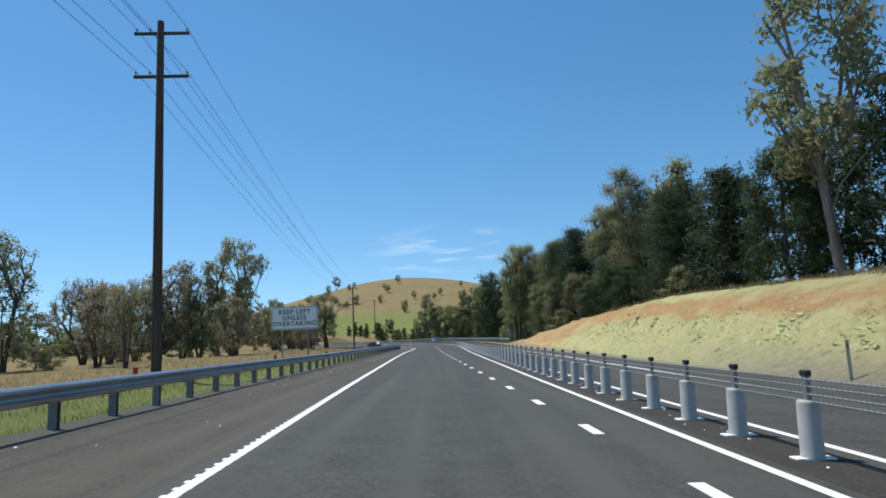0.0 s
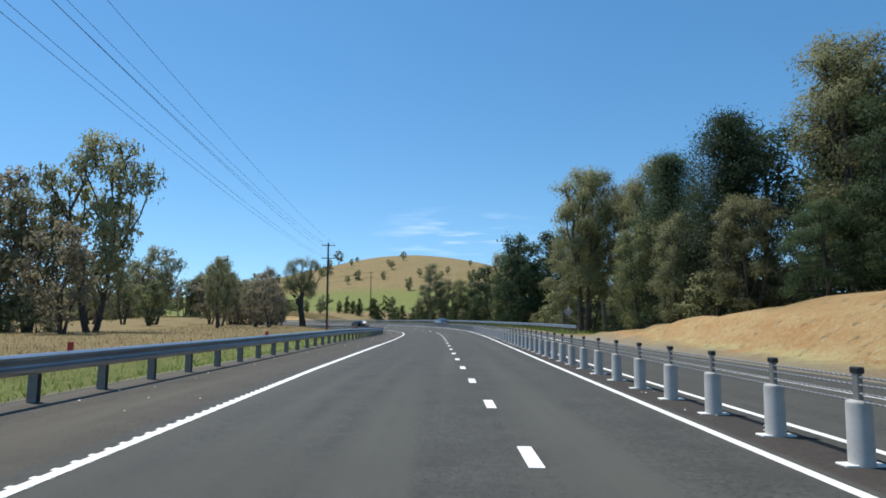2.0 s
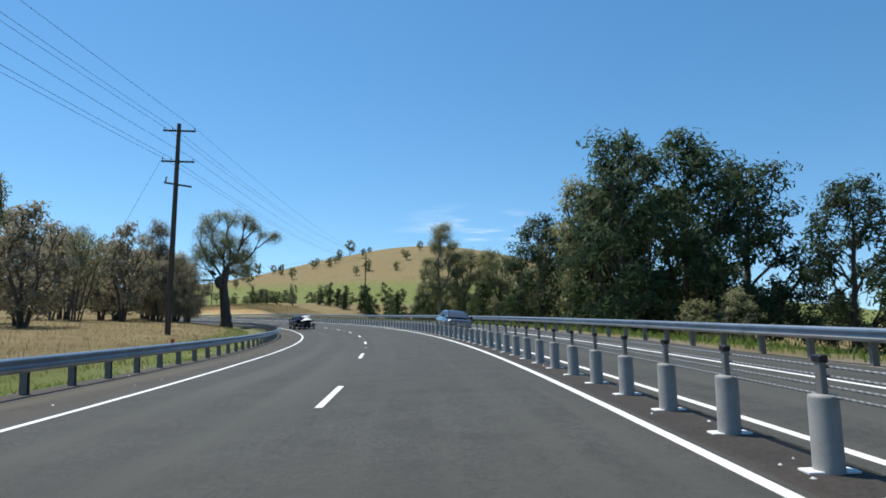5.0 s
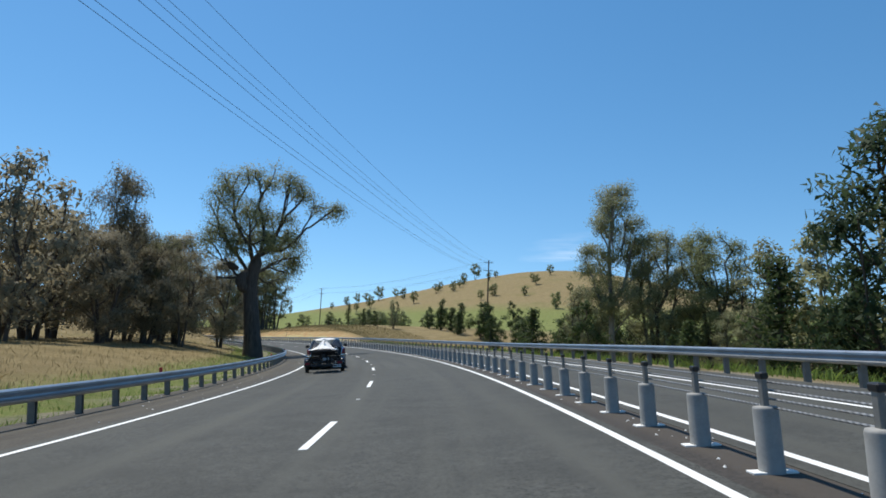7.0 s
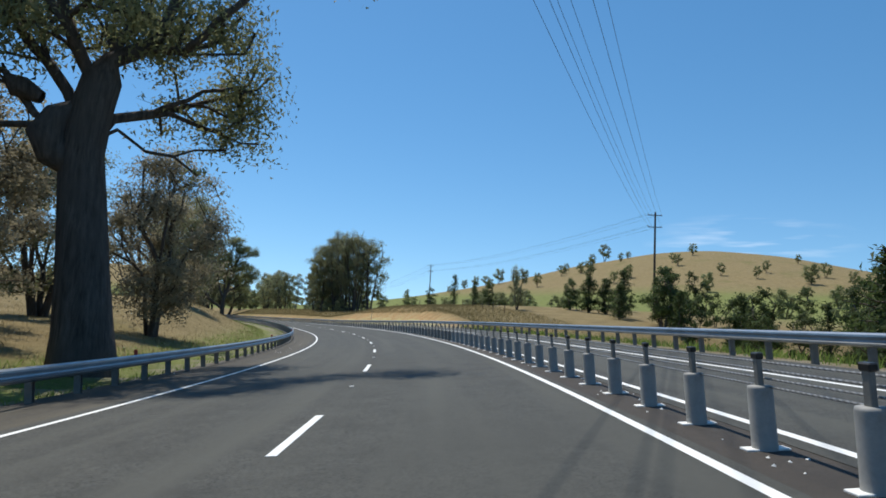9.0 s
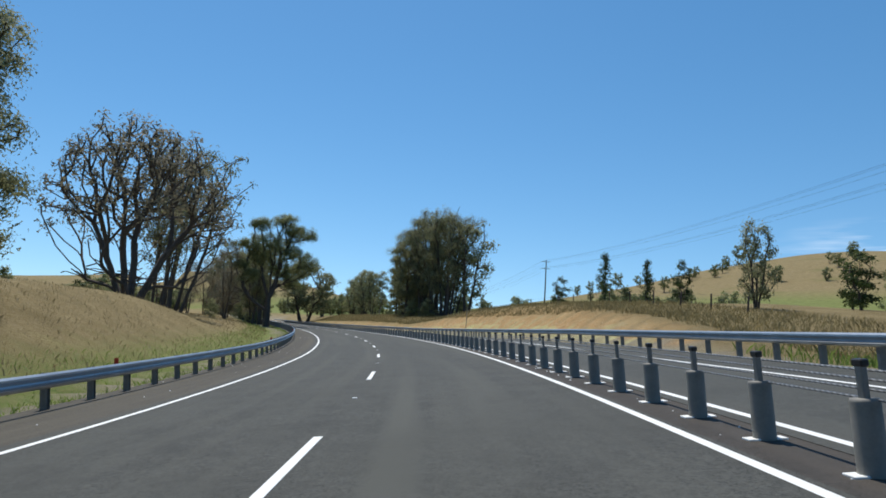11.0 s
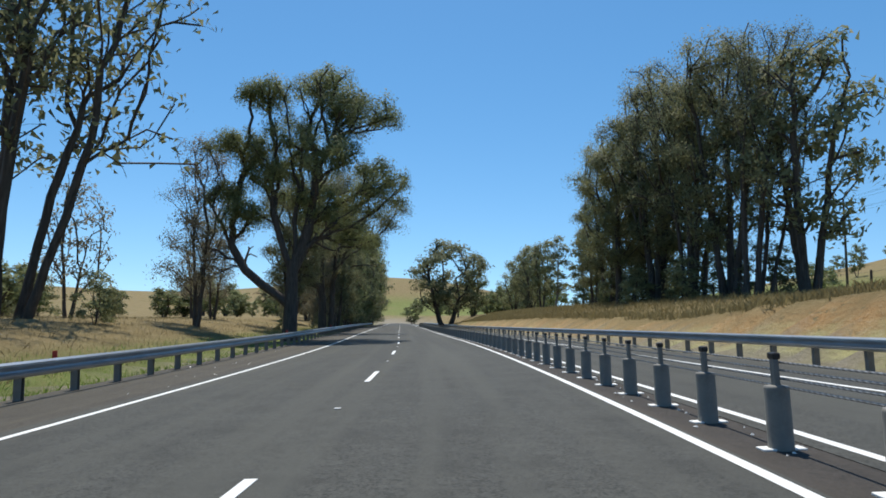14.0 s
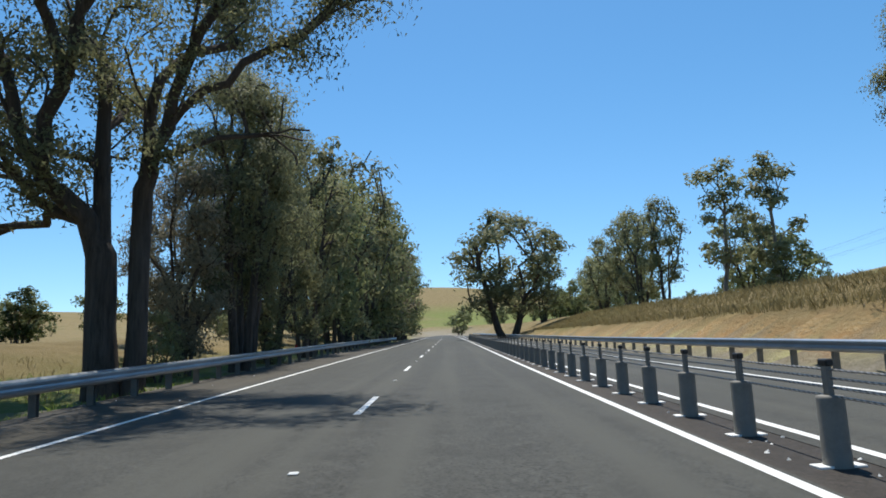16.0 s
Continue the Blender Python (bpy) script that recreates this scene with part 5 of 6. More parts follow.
M["clear_lens"] = plain("clear_lens", (0.62, 0.65, 0.68), 0.1, 0.3, vary=0.1, bumpy=0.0)
M["plate"] = plain("number_plate_white", (0.7, 0.7, 0.68), 0.4, vary=0.1, bumpy=0.0)
M["plate_bar"] = plain("number_plate_marks", (0.05, 0.05, 0.09), 0.5, vary=0.1, bumpy=0.0)
M["hull"] = plain("dark_hull_gelcoat", (0.018, 0.019, 0.022), 0.25, vary=0.2, bumpy=0.0)
M["cover"] = plain("white_cover_cloth", (0.78, 0.77, 0.74), 0.85, vary=0.10, scale=4.0, fine=80.0, bumpy=0.3)
M["cover_dark"] = plain("black_cover_cloth", (0.022, 0.022, 0.024), 0.85, vary=0.3, scale=4.0, fine=80.0, bumpy=0.3)
M["frame_black"] = plain("trailer_frame_paint", (0.03, 0.03, 0.032), 0.45, 0.3, vary=0.3, scale=6.0)
M["sign_white"] = plain("white_sign_sheet", (0.80, 0.80, 0.78), 0.4, vary=0.05, scale=1.0, bumpy=0.0)
M["sign_black"] = plain("black_sign_lettering", (0.014, 0.014, 0.016), 0.5, vary=0.1, bumpy=0.0)
M["sign_back"] = plain("grey_sign_back", (0.36, 0.37, 0.37), 0.5, 0.4, vary=0.12)
M["red_refl"] = plain("red_delineator", (0.45, 0.03, 0.02), 0.4, vary=0.2, bumpy=0.0)
M["marker"] = plain("ceramic_road_marker", (0.7, 0.7, 0.66), 0.4, vary=0.1, bumpy=0.0)


def grid_mesh(name, rows, mat, closed=False, smooth_it=True):
    """A skin over rows of points; each row has the same count."""
    n = len(rows[0])
    v = [p for r in rows for p in r]
    f = []
    for i in range(len(rows) - 1):
        for j in range(n if closed else n - 1):
            a, b = i * n + j, i * n + (j + 1) % n
            f.append((a, b, b + n, a + n))
    return raw_mesh(name, v, f, mat, smooth_it)


def lathe_wheel(radius, width, parent, x, y, side, name="wheel", spokes=10):
    """A wheel with its tyre, rim and spokes; its axle runs along x."""
    w = new(name)
    w.parent = parent
    w.location = (x, y, radius)
    w.rotation_euler = (0, radians(90 * side), 0)
    h = width / 2
    part("tyre", tube_mesh("tyre", [(radius * 0.7, -h), (radius * 0.93, -h), (radius, -h * 0.7), (radius, h * 0.7), (radius * 0.95, h), (radius * 0.72, h), (radius * 0.70, h * 0.8)], M["tyre"], 28, False), None, w)
    rim = tube_mesh("rim", [(radius * 0.72, h * 0.75), (radius * 0.73, h * 0.98), (radius * 0.68, h * 0.98), (radius * 0.66, h * 0.2), (0.02, h * 0.1)], M["rim"], 28, False)
    part("rim", rim, None, w, "silver alloy rim")
    bm = bmesh.new()
    for k in range(spokes):
        m = Matrix.Rotation(2 * math.pi * k / spokes, 4, "Z") @ Matrix.Translation((radius * 0.36, 0, h * 0.75)) @ Matrix.Diagonal((radius * 0.66, radius * 0.10, h * 0.3, 1))
        bmesh.ops.create_cube(bm, size=1.0, matrix=m)
    bmesh.ops.create_cone(bm, cap_ends=True, segments=14, radius1=radius * 0.15, radius2=radius * 0.12, depth=h * 0.5, matrix=Matrix.Translation((0, 0, h * 0.8)))
    part("spokes", bm, M["rim"], w)
    return w


def boxy(name, parent, mat, size, where, bevel=0.01, turn=(0, 0, 0), label=""):
    bm = bmesh.new()
    bmesh.ops.create_cube(bm, size=1.0, matrix=Matrix.Diagonal((*size, 1)))
    if bevel:
        bmesh.ops.bevel(bm, geom=bm.edges[:], offset=min(bevel, min(size) * 0.45), segments=2, affect="EDGES")
    ob = part(name, bm, mat, parent, label)
    ob.location, ob.rotation_euler = where, [radians(a) for a in turn]
    return ob


def sedan(name, label, paint, length, width, height, base, deck, hood, wheel_r, boxy_cabin, tall_lights):
    """A four-door car, nose to +y, origin on the ground under the middle of its rear axle."""
    car = tagged(new(name), label, "car")
    hw = width / 2
    rear, front = -1.05 * length / 5.04, length - 1.05 * length / 5.04
    rows = []
    for t in np.linspace(0, 1, 33):
        y = rear + t * (front - rear)
        end = min(1.0, 0.90 + 1.6 * t) if t < 0.5 else min(1.0, 0.82 + 1.9 * (1 - t))
        lip = (0.05 if t < 0.02 or t > 0.98 else 0.0)
        top = deck if t < 0.55 else deck + (hood - deck) * ((t - 0.55) / 0.45) ** 1.2
        top -= 0.10 * max(0, 1 - t / 0.03) + 0.14 * max(0, 1 - (1 - t) / 0.04)
        lowz = 0.22 + 0.08 * max(0, 1 - t / 0.06) + 0.05 * max(0, 1 - (1 - t) / 0.06)
        w = hw * end - lip
        half = [(w * 0.80, lowz), (w * 0.95, lowz + 0.03), (w * 0.985, lowz + 0.16), (w, 0.58), (w * 0.995, 0.74), (w * 0.965, top - 0.10), (w * 0.92, top - 0.03), (w * 0.80, top), (w * 0.4, top + 0.015), (0, top + 0.02)]
        rows.append([Vector((x, y, z)) for x, z in half] + [Vector((-x, y, z)) for x, z in half[-2::-1]])
    me = grid_mesh("body", rows, paint)
    bm = bmesh.new()
    bm.from_mesh(me)
    for yy in (rear, front):
        ring = [v for v in bm.verts if abs(v.co.y - yy) < 1e-4]
        ring.sort(key=lambda v: v.co.z)
        try:
            bmesh.ops.contextual_create(bm, geom=[e for e in bm.edges if e.is_boundary and all(abs(v.co.y - yy) < 1e-4 for v in e.verts)])
        except RuntimeError:
            pass
    body = part("body", bm, None, car)
    body.data.materials.append(paint)
    body.data.shade_smooth()
    # wheel arches, wells and wheels
    for y in (0.0, base):
        for sd in (-1, 1):
            well = part("wheel_arch", tube_mesh("wheel_arch", [(wheel_r * 1.13, -0.12), (wheel_r * 1.13, 0.006), (wheel_r * 1.08, 0.010), (wheel_r * 1.06, 0.0)], M["black"], 28), None, car)
            well.location, well.rotation_euler = (sd * (hw * 0.992), y, wheel_r + 0.01), (0, radians(90 * sd), 0)
            lathe_wheel(wheel_r, 0.22, car, sd * (hw - 0.095), y, sd)
    # cabin
    y0 = rear + 0.68 * boxy_cabin
    y1 = base - 0.22 if tall_lights else base + 0.22
    ya, yb = rear + 1.50 * boxy_cabin, y1 - 0.88
    bw, rw = hw * 0.90, hw * 0.70

    def roof(y):
        if y < ya:
            return deck + (height - 0.03 - deck) * (1 - (1 - (y - y0) / (ya - y0)) ** 1.12)
        if y > yb:
            return deck - 0.02 + (height - 0.05 - deck + 0.02) * (1 - ((y - yb) / (y1 - yb)) ** 1.35)
        t = (y - ya) / (yb - ya)
        return height - 0.03 + 0.03 * math.sin(math.pi * min(1, t * 1.05)) - 0.02 * t

    def side(y, t, out=0.0):
        z1 = roof(y)
        k = max(0.0, min(1.0, (z1 - deck) / (height - deck)))
        xr = bw + (rw - bw) * k
        return Vector((bw + (xr - bw) * t + out, y, deck - 0.03 + (z1 - 0.03 - deck + 0.03) * t))

    rows = []
    for y in np.linspace(y0, y1, 29):
        e = side(y, 1.0)
        half = [side(y, 0), side(y, 0.5), e, Vector((e.x * 0.95, y, e.z + 0.022)), Vector((e.x * 0.82, y, e.z + 0.04)), Vector((e.x * 0.5, y, roof(y) + 0.018)), Vector((0, y, roof(y) + 0.028))]
        rows.append(half + [Vector((-p.x, p.y, p.z)) for p in half[-2::-1]])
    part("cabin", grid_mesh("cabin", rows, paint), None, car)
    door = (ya + yb) / 2 + 0.05
    for sd in (-1, 1):
        for a, b in ((y0 + 0.52, door - 0.05), (door + 0.05, y1 - 0.42)):
            rows = []
            for y in np.linspace(a, b, 9):
                top = 0.90
                rows.append([Vector((sd * side(y, t, 0.006).x, y, side(y, t).z)) for t in np.linspace(0.12, top, 6)])
            part("side_window", grid_mesh("side_window", rows, M["car_glass"]), None, car, "dark side window")
        trim = [[Vector((sd * side(y, t, 0.012).x, y, side(y, t).z)) for t in (0.06, 0.10)] for y in np.linspace(y0 + 0.35, y1 - 0.34, 14)]
        part("window_trim", grid_mesh("window_trim", trim, M["chrome"]), None, car, "chrome window trim")
        for yy in (door - 0.28, door + 0.80):
            boxy("door_handle", car, M["chrome"], (0.03, 0.2, 0.03), (sd * hw * 0.995, yy, deck - 0.14), 0.01)
        boxy("wing_mirror", car, M["black"], (0.22, 0.14, 0.15), (sd * (hw + 0.07), y1 - 0.42, deck + 0.05), 0.04)
        for yy in (door, door - 0.98, door + 1.02):
            boxy("door_gap", car, M["black"], (0.008, 0.008, 0.52), (sd * (hw * 0.9985), yy, 0.58), 0.0)
        if tall_lights:
            def corner(lo, hi, in0, in1, out, mat):
                """A patch bent round the rear corner of the body, narrower at its top."""
                rows = []
                for k in range(9):
                    t = k / 8
                    z, lean = lo + (hi - lo) * t, 0.05 * t * t
                    x0 = in0 + (in1 - in0) * t
                    ring = [(x0, rear + 0.03), (x0, rear - 0.02), (x0 + 0.04, rear - 0.03), (0.83, rear - 0.012), (0.878, rear + 0.05), (0.918, rear + 0.13), (0.93, rear + 0.16 - 0.05 * t), (0.89, rear + 0.18 - 0.05 * t)]
                    rows.append([Vector((sd * (hw / 0.95) * (x + out), y - out + lean, z)) for x, y in ring])
                for r, z in ((rows[0], lo - 0.001), (rows[-1], hi + 0.001)):
                    rows.insert(0 if r is rows[0] else len(rows), [Vector((p.x * 0.93, p.y + 0.08, z)) for p in r])
                return grid_mesh("tail_light", rows, mat)

            lamp = part("tail_light", corner(0.635, deck - 0.035, 0.705, 0.765, 0.0, M["chrome"]), None, car, "tall chrome-framed red tail light")
            part("red_lens", corner(0.735, deck - 0.055, 0.735, 0.785, 0.006, M["red_lens"]), None, lamp)
            part("reversing_lens", corner(0.655, 0.722, 0.722, 0.735, 0.006, M["clear_lens"]), None, lamp)
        else:
            boxy("tail_light", car, M["red_lens"], (0.36, 0.1, 0.16), (sd * (hw * 0.74), rear + 0.04, deck - 0.18), 0.03)
        boxy("headlight", car, M["clear_lens"], (0.42, 0.22, 0.11), (sd * hw * 0.64, front - 0.13, hood - 0.18), 0.05, (0, 0, -sd * 20))
        boxy("exhaust_tip", car, M["chrome"], (0.12, 0.12, 0.06), (sd * hw * 0.55, rear + 0.04, 0.27), 0.02)
    for nm, ra, rb in (("rear_window", y0 + 0.06, ya - 0.02), ("windscreen", yb + 0.06, y1 - 0.04)):
        rows = []
        for y in np.linspace(ra, rb, 8):
            e = side(y, 1.0).x * 0.88
            rows.append([Vector((x, y, roof(y) + 0.014 + (0.004 if abs(x) < e * 0.6 else -0.004))) for x in np.linspace(-e, e, 9)])
        part(nm, grid_mesh(nm, rows, M["car_glass"]), None, car, "dark tinted glass")
    if tall_lights:
        lid = []
        for z, out in ((0.63, 0.0), (0.64, 0.025), (0.80, 0.03), (deck - 0.10, 0.03), (deck - 0.02, 0.045), (deck + 0.022, 0.06), (deck + 0.034, 0.04), (deck + 0.03, -0.10), (deck + 0.012, -0.5)):
            lid.append([Vector((x, rear - out + 0.05 * (x / 0.7) ** 2, z - 0.02 * (x / 0.7) ** 2)) for x in np.linspace(-0.70, 0.70, 15)])
        boot = part("boot_lid", grid_mesh("boot_lid", lid, paint), None, car)
        boxy("boot_strip", boot, M["chrome"], (width * 0.74, 0.03, 0.03), (0, rear - 0.03, 0.66), 0.006)
        boxy("emblem", boot, M["chrome"], (0.28, 0.014, 0.04), (0, rear - 0.03, deck - 0.12), 0.006)
        boxy("model_badge", boot, M["chrome"], (0.11, 0.012, 0.035), (0.50, rear - 0.012, deck - 0.27), 0.005)
    boxy("bumper", car, paint, (width * 0.86, 0.12, 0.20), (0, rear + 0.02, 0.46), 0.05)
    boxy("front_bumper", car, M["black"], (width * 0.70, 0.10, 0.22), (0, front - 0.02, 0.40), 0.04)
    grille = boxy("grille", car, M["black"], (width * 0.5, 0.06, 0.16), (0, front - 0.02, hood - 0.20), 0.02)
    boxy("grille_bar", grille, M["chrome"], (width * 0.5, 0.03, 0.025), (0, 0.03, 0.02), 0.005)
    for yy in (rear - 0.045, front + 0.04):
        pl = boxy("number_plate", car, M["plate"], (0.37, 0.012, 0.12), (0, yy, 0.50), 0.004)
        for j in range(5):
            boxy("plate_mark", pl, M["plate_bar"], (0.035, 0.016, 0.07), (-0.13 + 0.065 * j, 0, 0), 0.0)
    return car


black_car = sedan("sedan_car", "glossy black four-door sedan towing a small trailer", M["paint_black"], 5.04, 1.90, 1.49, 3.05, 1.06, 0.98, 0.38, 1.0, True)
black_car.matrix_basis = road_pose(215.4, -6.74, 0.0, 2.3) @ Matrix.Scale(1.12, 4)
grey_car = sedan("grey_car", "dark grey sedan driving in the oncoming lane", M["paint_grey"], 4.7, 1.82, 1.47, 2.75, 0.97, 0.80, 0.33, 0.9, False)
grey_car.matrix_basis = road_pose(174.25, 2.18, 0.0, 180.3)


def jetski_trailer():
    """A single-axle trailer, drawbar to +y, origin on the ground under its axle."""
    t = tagged(new("boat_trailer"), "black single-axle boat trailer hitched behind the sedan", "trailer")
    for sd in (-1, 1):
        lathe_wheel(0.29, 0.17, t, sd * 0.84, 0.0, sd, spokes=5)
        rows = []
        for k in range(13):
            a = math.pi * (0.02 + 0.96 * k / 12)
            y, z = math.cos(a) * 0.40, 0.30 + math.sin(a) * 0.37
            rows.append([Vector((sd * 0.73, y, z)), Vector((sd * 0.735, y, z + 0.012)), Vector((sd * 0.95, y, z + 0.012)), Vector((sd * 0.955, y, z - 0.05)), Vector((sd * 0.945, y, z - 0.05)), Vector((sd * 0.94, y, z))])
        part("mudguard", grid_mesh("mudguard", rows, M["paint_black"], True), None, t, "glossy black mudguard")
        boxy("mudguard_badge", t, M["clear_lens"], (0.12, 0.02, 0.04), (sd * 0.85, -0.405, 0.46), 0.01)
        lamp = boxy("tail_lamp", t, M["frame_black"], (0.26, 0.09, 0.17), (sd * 0.74, -1.26, 0.46), 0.015)
        boxy("red_lens", lamp, M["red_lens"], (0.22, 0.03, 0.12), (0, -0.04, 0), 0.01)
        boxy("side_rail", t, M["frame_black"], (0.07, 2.64, 0.09), (sd * 0.48, 0.13, 0.42), 0.01)
        boxy("bunk", t, M["cover_dark"], (0.10, 2.2, 0.06), (sd * 0.30, 0.15, 0.56), 0.02, (0, sd * 18, 0))
        boxy("drawbar_arm", t, M["frame_black"], (0.07, 1.35, 0.09), (sd * 0.25, 2.02, 0.42), 0.01, (0, 0, sd * 20))
        for yy in (-0.85, -0.3):
            boxy("roller_bracket", t, M["frame_black"], (0.05, 0.06, 0.22), (sd * 0.30, yy, 0.48), 0.01)
        boxy("spring", t, M["frame_black"], (0.05, 0.7, 0.05), (sd * 0.62, 0.0, 0.36), 0.01)
        boxy("lamp_bracket", t, M["frame_black"], (0.05, 0.06, 0.30), (sd * 0.66, -1.18, 0.50), 0.01, (0, sd * 12, 0))
        boxy("guide_post", t, M["frame_black"], (0.04, 0.04, 0.42), (sd * 0.62, -0.72, 0.58), 0.01, (0, sd * -10, 0))
        boxy("side_marker", t, M["red_lens"], (0.03, 0.06, 0.03), (sd * 0.965, -0.02, 0.64), 0.005)
        part("keel_roller", tube_mesh("keel_roller", [(0.03, -0.1), (0.06, -0.09), (0.045, 0.0), (0.06, 0.09), (0.03, 0.1)], M["tyre"], 12), None, t).location = (sd * 0.16, -1.16, 0.50)
    for xx, zz, ln, rot in ((-0.3, 0.46, 0.5, 24), (0.25, 0.44, 0.45, -30), (0.0, 0.50, 0.8, 4), (0.42, 0.50, 0.3, 60)):
        boxy("brace", t, M["frame_black"], (ln, 0.035, 0.035), (xx, -1.10, zz), 0.006, (0, rot, 0))
    boxy("wiring_loom", t, M["cable"], (1.2, 0.025, 0.025), (0.0, -1.30, 0.33), 0.005, (0, 2, 0))
    boxy("axle", t, M["frame_black"], (1.5, 0.07, 0.07), (0, 0, 0.31), 0.01)
    boxy("rear_beam", t, M["frame_black"], (1.80, 0.07, 0.07), (0, -1.22, 0.38), 0.01)
    boxy("cross_beam", t, M["frame_black"], (1.0, 0.07, 0.07), (0, 0.9, 0.40), 0.01)
    boxy("drawbar", t, M["frame_black"], (0.09, 0.9, 0.09), (0, 2.75, 0.44), 0.01)
    boxy("winch_post", t, M["frame_black"], (0.08, 0.08, 0.5), (0, 2.35, 0.68), 0.01)
    jk = part("jockey_wheel", tube_mesh("jockey_wheel", [(0.03, 0.2), (0.03, 0.72), (0.05, 0.74), (0.05, 0.78)], M["frame_black"], 10), None, t)
    jk.location = (0.14, 2.7, 0.05)
    pl = boxy("number_plate", t, M["plate"], (0.37, 0.012, 0.13), (0.62, -1.29, 0.31), 0.004)
    for j in range(5):
        boxy("plate_mark", pl, M["plate_bar"], (0.035, 0.016, 0.075), (-0.13 + 0.065 * j, 0, 0), 0.0)
    return t


def jetski():
    """A jet ski with its cover; nose to +y, origin under its keel amidships."""
    j = tagged(new("jet_ski"), "dark jet ski under a loose white cover on a trailer", "jet ski")
    rows = []
    for k in range(21):
        t = k / 20
        y = -1.45 + 3.0 * t
        w = 0.60 * (1 - max(0, (t - 0.45) / 0.55) ** 2.2) + 0.015
        keel = 0.22 + 0.24 * max(0, (t - 0.6) / 0.4) ** 2
        gun = 0.46 + 0.10 * t
        half = [(0.0, keel), (w * 0.55, keel + 0.10), (w * 0.92, keel + 0.22 * (1 - t * 0.4)), (w * 1.05, gun), (w * 1.05, gun + 0.05), (w * 0.9, gun + 0.10), (w * 0.4, gun + 0.14), (0, gun + 0.15)]
        rows.append([Vector((x, y, z)) for x, z in half] + [Vector((-x, y, z)) for x, z in half[-2:0:-1]])
    me = grid_mesh("hull", rows, M["hull"], True)
    bm = bmesh.new()
    bm.from_mesh(me)
    bmesh.ops.contextual_create(bm, geom=[e for e in bm.edges if e.is_boundary and e.verts[0].co.y < -1.4])
    hull = part("hull", bm, None, j)
    hull.data.materials.append(M["hull"])
    hull.data.shade_smooth()
    boxy("jet_nozzle", j, M["black"], (0.16, 0.14, 0.13), (0, -1.48, 0.30), 0.015)
    boxy("rear_step", j, M["black"], (0.9, 0.25, 0.05), (0, -1.40, 0.50), 0.02)

    def cloth(name, mat, ya, yb, crest, half_w, foot, folds, label, seed, flare=1.0, boxed=1.25):
        rng = random.Random(seed)
        ph = [rng.uniform(0, 6.28) for _ in range(6)]
        rows = []
        for k in range(29):
            t = k / 28
            y = ya + (yb - ya) * t
            top, w, ft = crest(t), half_w(t), foot(t)
            row = []
            for i in range(-12, 13):
                q = i / 12
                a = abs(q)
                drop = a ** boxed
                x = w * (q * (0.45 + 0.55 * a ** 0.6)) * (1 + 0.05 * math.sin(t * 31 + ph[0]) * a) * flare
                z = top + (ft - top) * drop
                wob = folds * (0.35 + 0.65 * a) * (0.6 * math.sin(t * 23 + 2.0 * q + ph[1]) + 0.5 * math.sin(t * 47 + ph[2] - 3 * q) + 0.4 * math.sin(9 * q + ph[3]))
                row.append(Vector((x + wob * (1 if q > 0 else -1), y + 0.4 * wob, z + 0.35 * wob)))
            rows.append(row)
        part(name, grid_mesh(name, rows, mat), None, j, label)

    gun = 0.60
    cloth("seat_cover", M["cover"], -1.46, 0.0, lambda t: gun + 0.02 + 0.38 * smooth(t, 0.02, 0.6) - 0.05 * smooth(t, 0.75, 1.0) + 0.03 * math.sin(11 * t), lambda t: 0.58 - 0.10 * t, lambda t: gun - 0.05, 0.065, "loose white cloth cover", 3, 1.0, 1.08)
    cloth("nose_cover", M["cover_dark"], -0.05, 1.45, lambda t: 0.92 - 0.28 * smooth(t, 0.3, 1.0), lambda t: 0.60 * (1 - 0.75 * t ** 2), lambda t: gun - 0.02 + 0.05 * t, 0.03, "black cover panel over the nose", 5, 1.0, 1.6)
    rng = random.Random(9)
    rows = []                                        # the cloth stretched over the handlebars: a wide top with pointed tips, gathered below
    for k in range(9):
        t = k / 8
        y, fat = -0.26 + 0.74 * t, math.sin(math.pi * (0.10 + 0.80 * t)) ** 0.5
        over = [-1.0, -0.72, -0.3, 0.0, 0.3, 0.72, 1.0]
        under = [0.8, 0.55, 0.3, 0.0, -0.3, -0.55, -0.8]
        row = [Vector((0.52 * fat * q, y - 0.10 * abs(q), 1.10 - 0.06 * q * q + 0.02 * rng.uniform(-1, 1) - 0.10 * (1 - fat))) for q in over]
        row += [Vector((0.50 * fat * q, y, 1.04 - 0.34 * (1 - abs(q)) ** 0.7 + 0.03 * rng.uniform(-1, 1))) for q in under]
        rows.append(row)
    tip = [[Vector((p.x * 0.5, p.y, 0.98)) for p in r] for r in (rows[0], rows[-1])]
    rows = [tip[0]] + rows + [tip[1]]
    part("bar_cover", grid_mesh("bar_cover", rows, M["cover"], True, False), None, j, "white cloth cover bunched over handlebars")
    boxy("cover_patch", j, M["cover"], (0.03, 0.34, 0.12), (0.50, 0.62, gun + 0.02), 0.01, (0, -28, -14))
    part("cover_vent", tube_mesh("cover_vent", [(0.03, 0.0), (0.05, 0.02), (0.03, 0.04)], M["black"], 10), None, j).location = (0.04, -0.86, gun + 0.30)
    for sd in (-1, 1):
        boxy("side_strap", j, M["cover_dark"], (0.02, 0.05, 0.42), (sd * 0.60, -0.95, gun - 0.22), 0.005, (0, sd * 8, 0))
    return j


